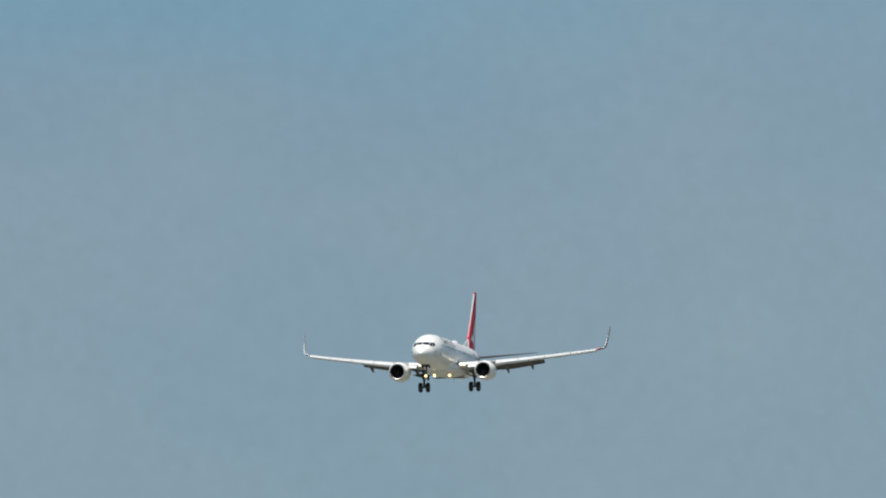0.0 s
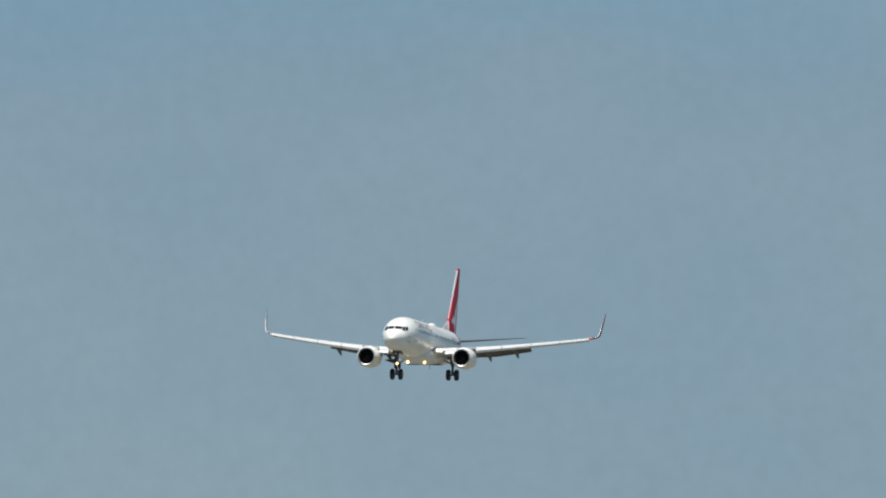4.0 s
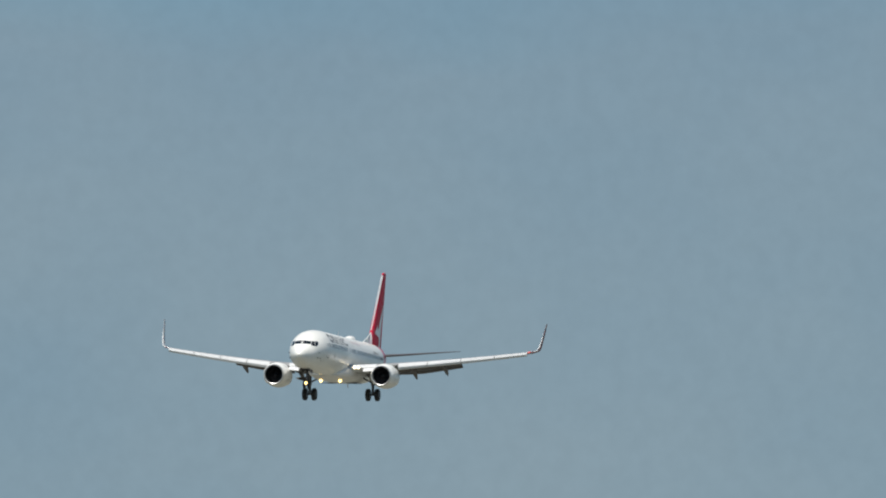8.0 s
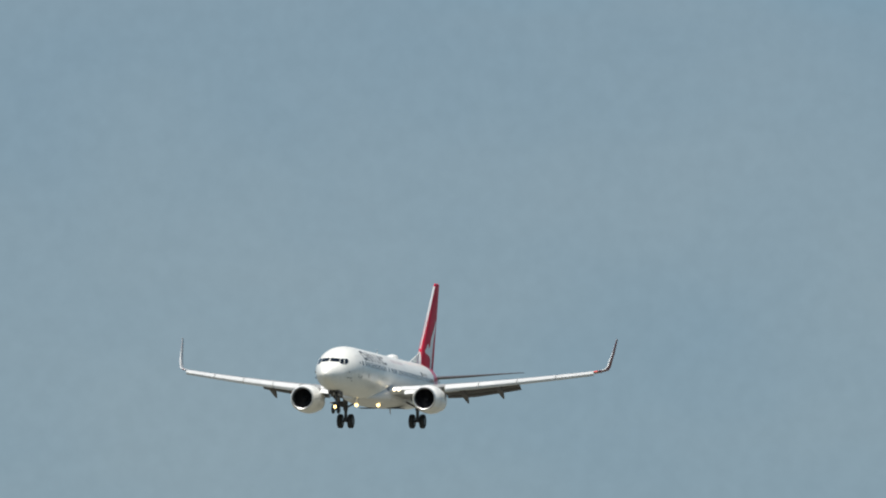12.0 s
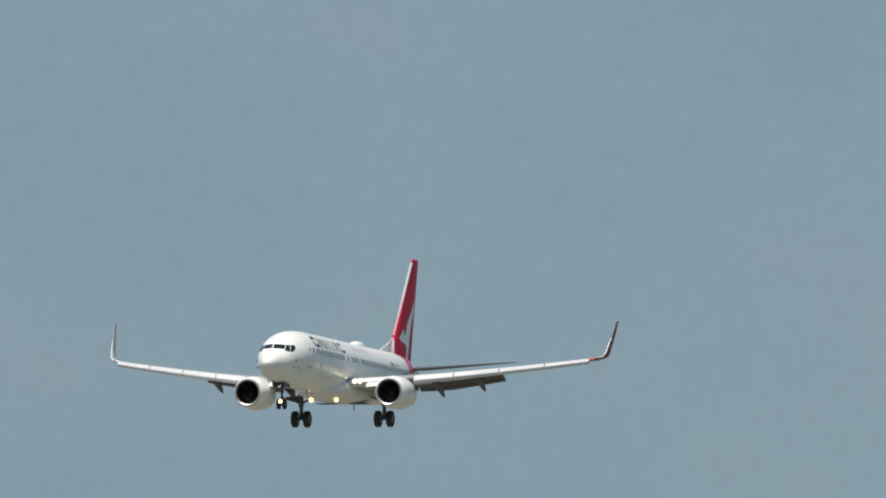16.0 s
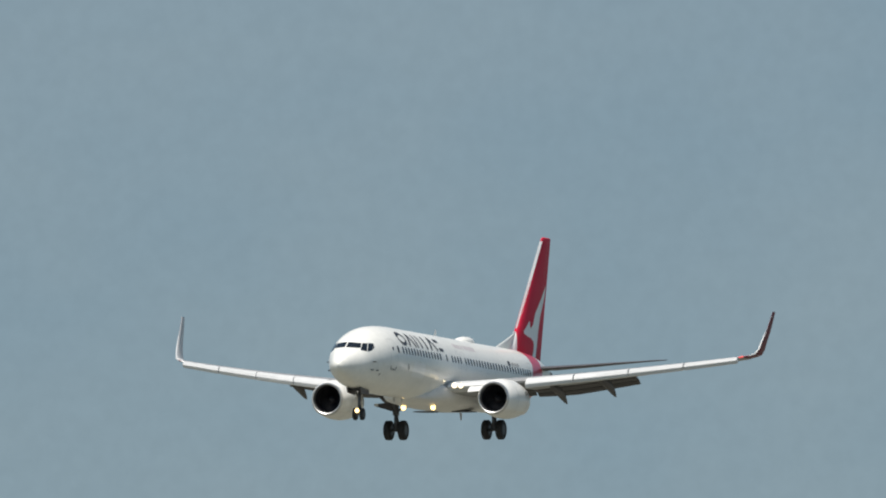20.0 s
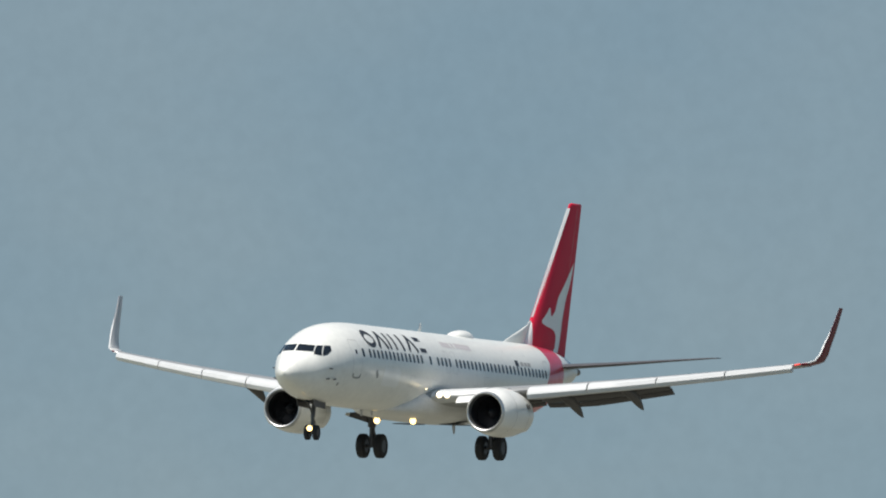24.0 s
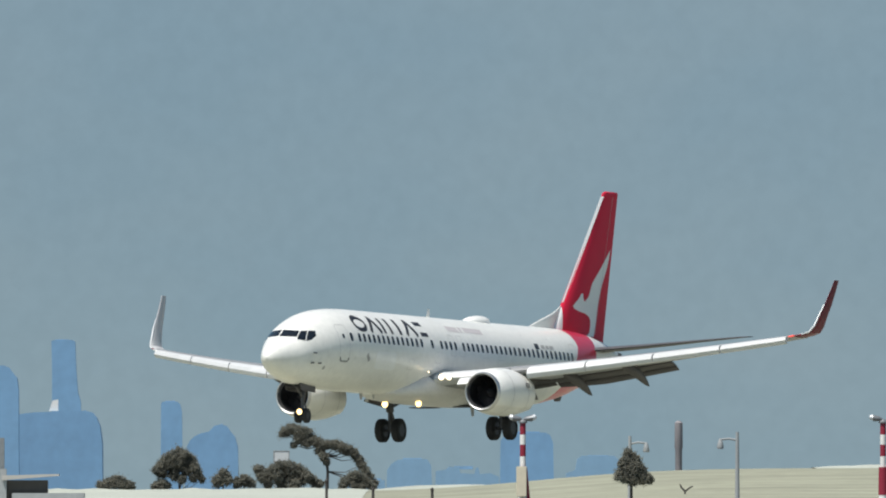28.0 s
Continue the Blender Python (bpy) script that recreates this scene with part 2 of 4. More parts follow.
def build_fuselage():
    ss = [0, 0.03, 0.07, 0.12, 0.2] + [0.3 + 0.15 * i for i in range(50)] + [8 + 1.0 * i for i in range(16)] + [24 + 0.5 * i for i in range(28)] + [38.0]
    rings = []
    for s in ss:
        c, h, w = hull(s)
        rings.append([(18 - s, w * math.sin(2 * math.pi * k / 72), c + h * math.cos(2 * math.pi * k / 72)) for k in range(72)])
    # white, with a red band round the tail
    mat = material("white_and_red_fuselage_paint", (0.845, 0.835, 0.79), 0.3, vary=0.08, scale=0.5, fine=4, coat=0.25)
    nt = mat.node_tree
    p = nt.nodes["Principled BSDF"]
    co = nt.nodes.new("ShaderNodeTexCoord")
    sep = nt.nodes.new("ShaderNodeSeparateXYZ")
    nt.links.new(co.outputs["Object"], sep.inputs[0])

    def maths(op, a, b):
        n = nt.nodes.new("ShaderNodeMath")
        n.operation = op
        for i, v in enumerate((a, b)):
            if isinstance(v, (int, float)):
                n.inputs[i].default_value = v
            else:
                nt.links.new(v, n.inputs[i])
        return n.outputs[0]
    # its front edge sweeps forward towards the belly
    drop = maths("MAXIMUM", maths("SUBTRACT", 0.9, sep.outputs["Z"]), 0.0)
    front = maths("ADD", maths("MULTIPLY", drop, 0.95), -12.76)
    back = maths("ADD", maths("MULTIPLY", sep.outputs["Z"], -0.3), -15.1)
    band = maths("MULTIPLY", maths("LESS_THAN", sep.outputs["X"], front), maths("GREATER_THAN", sep.outputs["X"], back))
    mix = nt.nodes.new("ShaderNodeMix")
    mix.data_type = "RGBA"
    white_link = p.inputs["Base Color"].links[0].from_socket
    nt.links.new(band, mix.inputs[0])
    nt.links.new(white_link, mix.inputs[6])
    mix.inputs[7].default_value = (0.62, 0.03, 0.075, 1)
    nt.links.new(mix.outputs[2], p.inputs["Base Color"])
    return part("fuselage", loft(rings), mat, airliner, "white fuselage with a red band round the tail")


fuselage = build_fuselage()

# belly fairing and tail exhaust
rings = []
for s, w, zt, zb in ((11.6, 0.5, -2.0, -2.12), (12.4, 1.25, -1.6, -2.25), (13.6, 1.85, -1.05, -2.36), (15.5, 2.05, -0.95, -2.42), (18, 2.1, -0.95, -2.44),
                     (20.5, 2.05, -1.0, -2.42), (22.2, 1.8, -1.2, -2.32), (23.6, 1.2, -1.6, -2.2), (24.4, 0.5, -2.0, -2.12)):
    c, h = (zt + zb) / 2, (zt - zb) / 2
    ring = []
    for k in range(40):
        a = 2 * math.pi * k / 40
        ca, sa = math.cos(a), math.sin(a)
        ring.append((18 - s, w * math.copysign(abs(ca) ** 0.7, ca), c + h * math.copysign(abs(sa) ** 0.7, sa)))
    rings.append(ring)
part("belly_fairing", loft(rings), material("fairing_paint", (0.72, 0.71, 0.69), 0.4, vary=0.12, scale=0.7), airliner, "off-white wing-to-body fairing")
part("tail_exhaust", loft(spin([(37.7, 0.2), (38.25, 0.16), (38.25, 0.12), (37.9, 0.1)], (18, 0, 0.76), 20), cap=False), EXHAUST, airliner)


part("tail_skid", loft([[(18 - s, w * math.cos(2 * math.pi * k / 10), zc + h * math.sin(2 * math.pi * k / 10)) for k in range(10)]
                        for s, w, h, zc in ((30.9, 0.03, 0.05, -1.5), (31.15, 0.1, 0.2, -1.52), (31.6, 0.11, 0.24, -1.46), (31.9, 0.03, 0.05, -1.32))]), SHADED_FLAP_GREY, airliner, "small dark tail skid")


def build_glazing():
    # flight deck: three panes a side
    panes = [[(0.035, 0.22), (0.755, 0.20), (0.705, 0.50), (0.035, 0.55)],
             [(0.80, 0.09), (1.065, 0.02), (0.94, 0.51), (0.745, 0.50)],
             [(1.09, 0.01), (1.20, 0.08), (1.24, 0.29), (1.13, 0.52), (0.965, 0.52)]]
    for side in (1, -1):
        for outline in panes:
            part("flight_deck_window", decal([(side * a, b) for a, b in outline], hull_front, 0.12), GLASS, airliner, "dark flight-deck window pane")
    # thin posts between the panes are the bare hull; cabin windows, one by one
    rows = [5.48] + [6.25 + 0.508 * i for i in range(14)] + [14.0] + [15.0 + 0.508 * i for i in range(4)] + [17.4 + 0.508 * i for i in range(25)]
    for side in (1, -1):
        for s in rows:
            out = []
            for k in range(10):
                a = 2 * math.pi * k / 10
                ca, sa = math.cos(a), math.sin(a)
                out.append((s + 0.135 * math.copysign(abs(ca) ** 0.6, ca), 0.33 + 0.205 * math.copysign(abs(sa) ** 0.6, sa)))
            part("cabin_window", decal(out, lambda u, z: hull_side(u, z, side), 0.2), WINDOW, airliner)


build_glazing()


def strip(path, width, skin, step=0.25):
    """Thin painted line along a path of (s, z)."""
    bm = bmesh.new()
    for (a0, b0), (a1, b1) in zip(path, path[1:]):
        d = Vector((a1 - a0, b1 - b0)).normalized()
        n = Vector((-d.y, d.x)) * width / 2
        k = max(1, int((Vector((a1 - a0, b1 - b0)).length) / step))
        for i in range(k):
            q = [Vector((a0 + (a1 - a0) * f / k, b0 + (b1 - b0) * f / k)) for f in (i, i + 1)]
            quad = (q[0] - n, q[1] - n, q[1] + n, q[0] + n)
            bm.faces.new([bm.verts.new(skin(v.x, v.y)) for v in quad])
    return bm


def rounded(s0, s1, z0, z1, r):
    out = []
    for cx, cz, a0 in ((s1 - r, z1 - r, 0), (s0 + r, z1 - r, 90), (s0 + r, z0 + r, 180), (s1 - r, z0 + r, 270)):
        out += [(cx + r * math.cos(radians(a0 + 30 * k)), cz + r * math.sin(radians(a0 + 30 * k))) for k in range(4)]
    return out + out[:1]


for side in (1, -1):
    port_skin = lambda s, z: hull_side(s, z, side, 0.007)
    part("cabin_door", strip(rounded(4.35, 5.2, -0.86, 0.88, 0.15), 0.03, port_skin), DOOR_SEAM, airliner, "outline of the forward cabin door")
    part("cabin_door", strip(rounded(29.5, 30.2, -0.75, 0.95, 0.15), 0.03, port_skin), DOOR_SEAM, airliner, "outline of the rear cabin door")
    for s in (16.2, 17.15):
        part("overwing_exit", strip(rounded(s - 0.27, s + 0.27, -0.15, 0.85, 0.1), 0.025, port_skin), DOOR_SEAM, airliner, "outline of an overwing exit")
    part("door_sill", strip([(4.38, -0.66), (4.48, -0.85), (5.07, -0.85), (5.17, -0.68)], 0.07, port_skin), TITLE, airliner, "dark scuffed door sill")
    part("door_window", decal([(4.68, 0.24), (4.86, 0.24), (4.86, 0.44), (4.68, 0.44)], port_skin, 0.2), WINDOW, airliner)
    for a, z in ((2.55, -0.54), (2.45, -0.98), (2.95, -0.98)):
        part("hull_probe", tube([hull_side(a, z, side, 0.0), hull_side(a - 0.1, z, side, 0.09), hull_side(a - 0.32, z, side, 0.11)], 0.028, 8), TITLE, airliner)
    part("static_port", decal([(3.3 + 0.09 * math.cos(radians(40 * k)), -1.2 + 0.09 * math.sin(radians(40 * k))) for k in range(9)], port_skin, 0.2), SEAM, airliner)
    part("scuff_mark", decal([(6.95, -0.42), (7.05, -0.36), (7.16, -0.5), (7.3, -0.62), (7.27, -0.74), (7.1, -0.78), (7.0, -0.64), (6.9, -0.55)], port_skin, 0.15), SEAM, airliner, "grey scuffed patch")
    # airline title, drawn as six plain shapes
    def title(path, width=0.23):
        part("title_shape", strip(path, width, port_skin, 0.06), TITLE, airliner, "plain charcoal painted title shape")
    title([(6.85 + 0.58 * math.cos(radians(20 * k)), 1.02 + 0.30 * math.sin(radians(20 * k))) for k in range(19)], 0.19)
    for a in (7.75, 11.6):
        title([(a, 0.65), (a + 0.56, 1.36), (a + 1.12, 0.65)])
    title([(9.25, 0.64), (9.25, 1.37)])
    title([(9.98, 0.64), (9.98, 1.37)])
    title([(10.92, 0.64), (10.92, 1.37)], 0.27)
    title([(13.0, 1.26), (13.75, 1.26)], 0.19)
    title([(13.1, 0.76), (13.85, 0.76)], 0.19)
    # motto: pale bars too small to read
    for a, b in ((16.4, 17.6), (17.75, 18.05), (18.25, 20.2)):
        part("motto_bar", strip([(a, 1.18), (b, 1.14)], 0.24, port_skin, 0.2), PALE_TITLE, airliner, "faded pinkish-grey painted bar")
    part("flag_mark", decal([(25.4, 0.55), (25.85, 0.55), (25.85, 0.82), (25.4, 0.82)], port_skin, 0.2), TITLE, airliner, "small dark painted flag patch")
    for a, b in ((26.1, 26.5), (26.62, 26.95), (27.05, 27.5)):
        part("marking_bar", strip([(a, 0.68), (b, 0.68)], 0.17, port_skin), SEAM, airliner, "grey painted marking bar")
    # low rectangular patch in a brighter white than the hull
    part("bright_panel", decal([(7.95, -1.0), (8.1, -1.08), (9.9, -1.08), (10.05, -1.0), (10.05, -0.32), (9.9, -0.24), (8.1, -0.24), (7.95, -0.32)], port_skin, 0.2),
         BRIGHTER_WHITE, airliner, "brighter white panel on the hull side")
    for s, z in ((11.4, -0.72), (14.2, -0.3), (19.5, -0.35), (21.0, -0.4)):
        part("service_panel", strip(rounded(s, s + 0.6, z - 0.25, z + 0.25, 0.06), 0.02, port_skin), DOOR_SEAM, airliner)

# small fittings along the crown and belly
rings = []
for s, w, h in ((21.3, 0.12, 0.04), (21.5, 0.30, 0.15), (21.9, 0.42, 0.23), (22.4, 0.46, 0.29), (22.9, 0.46, 0.30), (23.15, 0.42, 0.27), (23.25, 0.3, 0.12), (23.3, 0.12, 0.03)):
    rings.append([(18 - s, w * math.cos(math.pi * k / 14), 1.72 + (h + 0.05) * math.sin(math.pi * k / 14)) for k in range(15)] + [(18 - s, 0, 1.68)])
part("antenna_radome", loft(rings), WHITE, airliner, "white domed antenna housing on the crown")


def blade(s, z, length, height, down=False):
    k = -1 if down else 1
    rings = []
    for f, c in ((0, 1), (0.6, 0.75), (1, 0.45)):
        x, zz = 18 - s - f * height * 0.45, z + k * f * height
        rings.append([(x, 0.0, zz), (x - length * c * 0.4, 0.022, zz), (x - length * c, 0, zz), (x - length * c * 0.4, -0.022, zz)])
    return loft(rings)


for s, z, l, h, d in ((17.0, 1.75, 0.4, 0.42, 0), (9.8, -2.12, 0.4, 0.3, 1), (21.8, -2.35, 0.45, 0.42, 1), (11.2, -2.12, 0.3, 0.22, 1)):
    part("blade_antenna", blade(s, z, l, h, bool(d)), WHITE if not d else SEAM, airliner)


# ---- wings ----
def foil(n=14):
    """Outline of an aerofoil, (chord fraction, thickness fraction), from the trailing edge over the top and back below."""
    pts = []
    for k in range(2 * n):
        a = math.pi * k / n
        c = (1 + math.cos(a)) / 2
        t = 5 * (0.2969 * math.sqrt(c) - 0.126 * c - 0.3516 * c * c + 0.2843 * c**3 - 0.1036 * c**4)
        camber = 0.04 * c * (1 - c)
        pts.append((c, camber * 1.6 + (t if a <= math.pi else -t * 0.8)))
    return pts


FOIL = foil()


def section(s_le, y, z, chord, thick, span_dir=(0, 1, 0), twist=0.0, cut=1.0):
    """One closed wing section; thickness stands across the span."""
    d = Vector(span_dir).normalized()
    up = Vector((1, 0, 0)).cross(d)
    ct, st = math.cos(radians(twist)), math.sin(radians(twist))
    out = []
    for c, t in FOIL:
        c = min(c, cut)
        a, b = c * chord, t * thick * chord
        out.append(Vector((18 - s_le, y, z)) + Vector((-1, 0, 0)) * (a * ct + b * st) + up * (b * ct - a * st))
    return out


W_Y = [1.2, 1.88, 3.2, 4.88, 5.9, 10.4, 14.0, 17.0]
W_LE = [13.7, 14.1, 14.75, 15.4, 15.9, 18.35, 20.35, 22.05]
W_TE = [20.8, 20.8, 20.9, 21.0, 21.1, 22.05, 22.9, 23.65]


def wing_z(y):
    return -1.34 + (y - 1.88) * 0.098 + 0.0021 * y * y


def wing_at(y):
    le, te = np.interp(y, W_Y, W_LE), np.interp(y, W_Y, W_TE)
    return float(le), float(te), wing_z(y), float(np.interp(y, [1, 6, 17], [0.135, 0.115, 0.1]))


def build_wing(side):
    def sec(y):
        le, te, z, th = wing_at(y)
        return section(le, side * y, z, te - le, th, (0, 1, 0), 1.2)
    ys = [1.2, 1.88, 2.6, 3.2, 4.0, 4.88, 5.9, 7, 8, 9, 10.4, 12, 14, 15.5, 17.0]
    wing = part("wing", loft([sec(y) for y in ys]), WING_GREY, airliner, "grey swept wing")
    # slats drooped ahead of the leading edge, outboard of the engine
    for y0, y1 in ((6.0, 8.4), (8.46, 11.2), (11.26, 14.0), (14.06, 16.75)):
        rings = []
        for i in range(5):
            y = y0 + (y1 - y0) * i / 4
            le, te, z, th = wing_at(y)
            ch = 0.42 + 0.045 * (te - le)
            t = 0.5 * th * (te - le)
            x0 = 18 - le
            prof = [(-ch * 0.75, 0.50 * t + 0.04), (-ch * 0.3, 0.50 * t), (0.12, 0.28 * t), (0.30, -0.02 - 0.1 * t), (0.38, -0.16 - 0.3 * t), (0.30, -0.27 - 0.55 * t),
                    (0.12, -0.30 - 0.55 * t), (0.10, -0.16 - 0.1 * t), (-ch * 0.3, 0.34 * t), (-ch * 0.75, 0.44 * t)]
            rings.append([(x0 + a, side * y, z + b) for a, b in prof])
        part("slat", loft(rings), SLAT_METAL, wing, "bright extended leading-edge slat")
    # inboard hinged leading-edge flap
    rings = []
    for y in (3.0, 3.5, 4.0):
        le, te, z, th = wing_at(y)
        x0 = 18 - le
        rings.append([(x0 + a, side * y, z + b) for a, b in ((-0.15, -0.16), (0.16, -0.26), (0.34, -0.42), (0.40, -0.38), (0.26, -0.20), (0.0, -0.06))])
    part("leading_edge_flap", loft(rings), SLAT_METAL, wing, "extended inboard leading-edge flap")
    rings = []
    for y in (1.85, 2.6, 3.3, 4.05):
        sec_pts = sec(y)
        le, te, z, th = wing_at(y)
        rings.append([p + Vector((0.012, 0, 0.004 if p.z > z else -0.004)) for p in sec_pts[11:18]])
    part("leading_edge_skin", loft(rings, cap=False, closed=False), SLAT_METAL, wing, "pale fixed inboard leading edge")
    # flaps: fore and aft panels, drooped behind and under the trailing edge
    for y0, y1, inner, big in ((1.95, 4.78, 0.62, 0.62), (4.86, 10.6, 0.66, 0.95)):
        for name, back, drop, chord, angle in (("flap", -0.32, -0.14, 1.05, 15), ("aft_flap", 0.58, -0.43, 0.6, 27)):
            rings = []
            for i in range(9):
                y = y0 + (y1 - y0) * i / 8
                le, te, z, th = wing_at(y)
                k = float(np.interp(y, [y0, y0 + 2.0], [inner, big])) * (1 - 0.055 * (y - y0))
                rings.append(section(te + back * k, side * y, z - 0.02 + drop * k, chord * k, 0.15, (0, 1, 0), angle))
            part(name, loft(rings), SHADED_FLAP_GREY, wing, "grey landing flap, fully lowered")
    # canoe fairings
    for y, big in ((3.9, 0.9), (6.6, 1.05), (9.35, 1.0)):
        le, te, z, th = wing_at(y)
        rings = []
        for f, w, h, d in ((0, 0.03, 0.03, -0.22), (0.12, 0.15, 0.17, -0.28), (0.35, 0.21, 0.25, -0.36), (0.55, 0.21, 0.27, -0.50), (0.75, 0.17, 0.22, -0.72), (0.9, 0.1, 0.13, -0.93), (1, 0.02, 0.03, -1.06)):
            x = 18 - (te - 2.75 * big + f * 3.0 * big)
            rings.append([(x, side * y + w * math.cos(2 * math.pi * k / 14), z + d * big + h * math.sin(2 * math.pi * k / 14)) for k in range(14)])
        part("flap_track_fairing", loft(rings), SHADED_FLAP_GREY, wing, "pointed grey flap-track fairing")
    # aileron line, fixed trailing edge seams
    part("aileron", loft([section(wing_at(y)[1] - 0.42, side * y, wing_at(y)[2] + 0.015, 0.5, 0.16, (0, 1, 0), 2) for y in (10.7, 12.6, 14.6)]), WING_GREY, wing)
    # blended winglet
    rows = [(17.0, None, 22.05, 1.6, 0.1), (17.26, 0.82, 22.3, 1.45, 0.1), (17.50, 0.94, 22.6, 1.28, 0.1), (17.62, 1.24, 22.95, 1.1, 0.1), (17.70, 1.75, 23.3, 0.96, 0.09),
            (17.78, 2.3, 23.75, 0.82, 0.09), (17.84, 2.9, 24.2, 0.66, 0.09), (17.9, 3.48, 24.6, 0.5, 0.09)]
    pts = [(y, wing_z(17.0) if z is None else z, le, ch, th) for y, z, le, ch, th in rows]
    rings = []
    for i, (y, z, le, ch, th) in enumerate(pts):
        a, b = pts[max(i - 1, 0)], pts[min(i + 1, len(pts) - 1)]
        rings.append(section(le, side * y, z, ch, th, (0, b[0] - a[0], side * (b[1] - a[1]))))
    # outer face red, with shade put into the colour; inner face grey
    mat = bpy.data.materials.get("winglet_paint") or winglet_paint()
    winglet = part("winglet", loft(rings), mat, wing, "upswept winglet, red darkened for shade outside and pale grey inside")
    part("winglet_leading_edge", tube([(18 - le + 0.01, side * y, z) for y, z, le, ch, th in pts[1:6]], [0.03, 0.04, 0.04, 0.035, 0.02], 8), SLAT_METAL, winglet, "bare metal leading edge")
    part("navigation_light", loft([section(21.9, side * y, wing_z(y) + 0.0, 0.3, 0.28) for y in (16.72, 16.86, 17.0)]), NAV_RED if side > 0 else LIP_METAL, wing, "small wing-tip navigation light")
    return wing


def winglet_paint():
    mat = material("winglet_paint", (0.55, 0.55, 0.55), 0.38, vary=0.06, scale=1.0)
    nt = mat.node_tree
    p = nt.nodes["Principled BSDF"]
    co = nt.nodes.new("ShaderNodeTexCoord")
    s1, s2 = nt.nodes.new("ShaderNodeSeparateXYZ"), nt.nodes.new("ShaderNodeSeparateXYZ")
    nt.links.new(co.outputs["Normal"], s1.inputs[0])
    nt.links.new(co.outputs["Object"], s2.inputs[0])
    m = nt.nodes.new("ShaderNodeMath")
    m.operation = "MULTIPLY"
    nt.links.new(s1.outputs["Y"], m.inputs[0])
    nt.links.new(s2.outputs["Y"], m.inputs[1])
    g = nt.nodes.new("ShaderNodeMath")
    g.operation = "GREATER_THAN"
    g.inputs[1].default_value = 1.0
    nt.links.new(m.outputs[0], g.inputs[0])
    mix = nt.nodes.new("ShaderNodeMix")
    mix.data_type = "RGBA"
    src = p.inputs["Base Color"].links[0].from_socket
    nt.links.new(g.outputs[0], mix.inputs[0])
    nt.links.new(src, mix.inputs[6])
    # the tail's red, deepened here for shade on the outer face
    mix.inputs[7].default_value = (0.15, 0.008, 0.024, 1)
    nt.links.new(mix.outputs[2], p.inputs["Base Color"])
    p.inputs["Specular IOR Level"].default_value = 0.25
    return mat


for side in (1, -1):
    build_wing(side)


# ---- tail ----
def fin_at(z):
    return float(np.interp(z, [1.2, 8.64], [30.35, 36.5])), float(np.interp(z, [1.2, 8.64], [36.4, 38.13]))


def fin_skin(side):
    def skin(s, z):
        le, te = fin_at(z)
        c = max(0.0, min(1.0, (s - le) / (te - le)))
        t = 5 * (0.2969 * math.sqrt(c) - 0.126 * c - 0.3516 * c * c + 0.2843 * c**3 - 0.1036 * c**4) * 0.1 * (te - le)
        return Vector((18 - s, side * (t + 0.012), z))
    return skin


def upright(s_le, s_te, z, thick):
    ring = []
    for k in range(28):
        a = math.pi * k / 14
        c = (1 + math.cos(a)) / 2
        t = 5 * (0.2969 * math.sqrt(c) - 0.126 * c - 0.3516 * c * c + 0.2843 * c**3 - 0.1036 * c**4) * thick * (s_te - s_le)
        ring.append((18 - s_le - c * (s_te - s_le), t if a <= math.pi else -t, z))
    return ring


def fin_paint():
    """Red, with the white of the dorsal fillet carried on to the fin's foot."""
    mat = material("red_and_white_fin_paint", (0.66, 0.016, 0.052), 0.55, vary=0.08, scale=0.6)
    nt = mat.node_tree
    p = nt.nodes["Principled BSDF"]
    p.inputs["Specular IOR Level"].default_value = 0.25
    co, sep = nt.nodes.new("ShaderNodeTexCoord"), nt.nodes.new("ShaderNodeSeparateXYZ")
    nt.links.new(co.outputs["Object"], sep.inputs[0])
    lean, ahead, low, both = (nt.nodes.new("ShaderNodeMath") for _ in range(4))
    lean.operation, ahead.operation, low.operation, both.operation = "MULTIPLY_ADD", "GREATER_THAN", "LESS_THAN", "MULTIPLY"
    lean.inputs[1].default_value, lean.inputs[2].default_value = -0.25, 18 - 31.45 + 0.25 * 1.65
    low.inputs[1].default_value = 2.98
    nt.links.new(sep.outputs["Z"], lean.inputs[0])
    nt.links.new(sep.outputs["X"], ahead.inputs[0])
    nt.links.new(lean.outputs[0], ahead.inputs[1])
    nt.links.new(sep.outputs["Z"], low.inputs[0])
    nt.links.new(ahead.outputs[0], both.inputs[0])
    nt.links.new(low.outputs[0], both.inputs[1])
    mix = nt.nodes.new("ShaderNodeMix")
    mix.data_type = "RGBA"
    nt.links.new(both.outputs[0], mix.inputs[0])
    nt.links.new(p.inputs["Base Color"].links[0].from_socket, mix.inputs[6])
    mix.inputs[7].default_value = (0.80, 0.80, 0.79, 1)
    nt.links.new(mix.outputs[2], p.inputs["Base Color"])
    return mat


rings = [upright(*fin_at(z), z, 0.1) for z in (1.0, 2, 3, 4, 5, 6, 7, 8, 8.5, 8.6)] + [upright(36.7, 37.98, 8.66, 0.05)]
fin = part("fin", loft(rings), fin_paint(), airliner, "tall red tail fin with a white foot")
part("dorsal_fin", loft([upright(27.6, 31.6, 1.6, 0.02), upright(28.7, 31.65, 1.95, 0.04), upright(29.6, 31.7, 2.2, 0.05), upright(30.35, 31.8, 2.40, 0.07), upright(31.2, 32.0, 2.66, 0.09), upright(31.7, 32.1, 2.92, 0.1)]),
     WHITE, fin, "white dorsal fillet ahead of the fin")
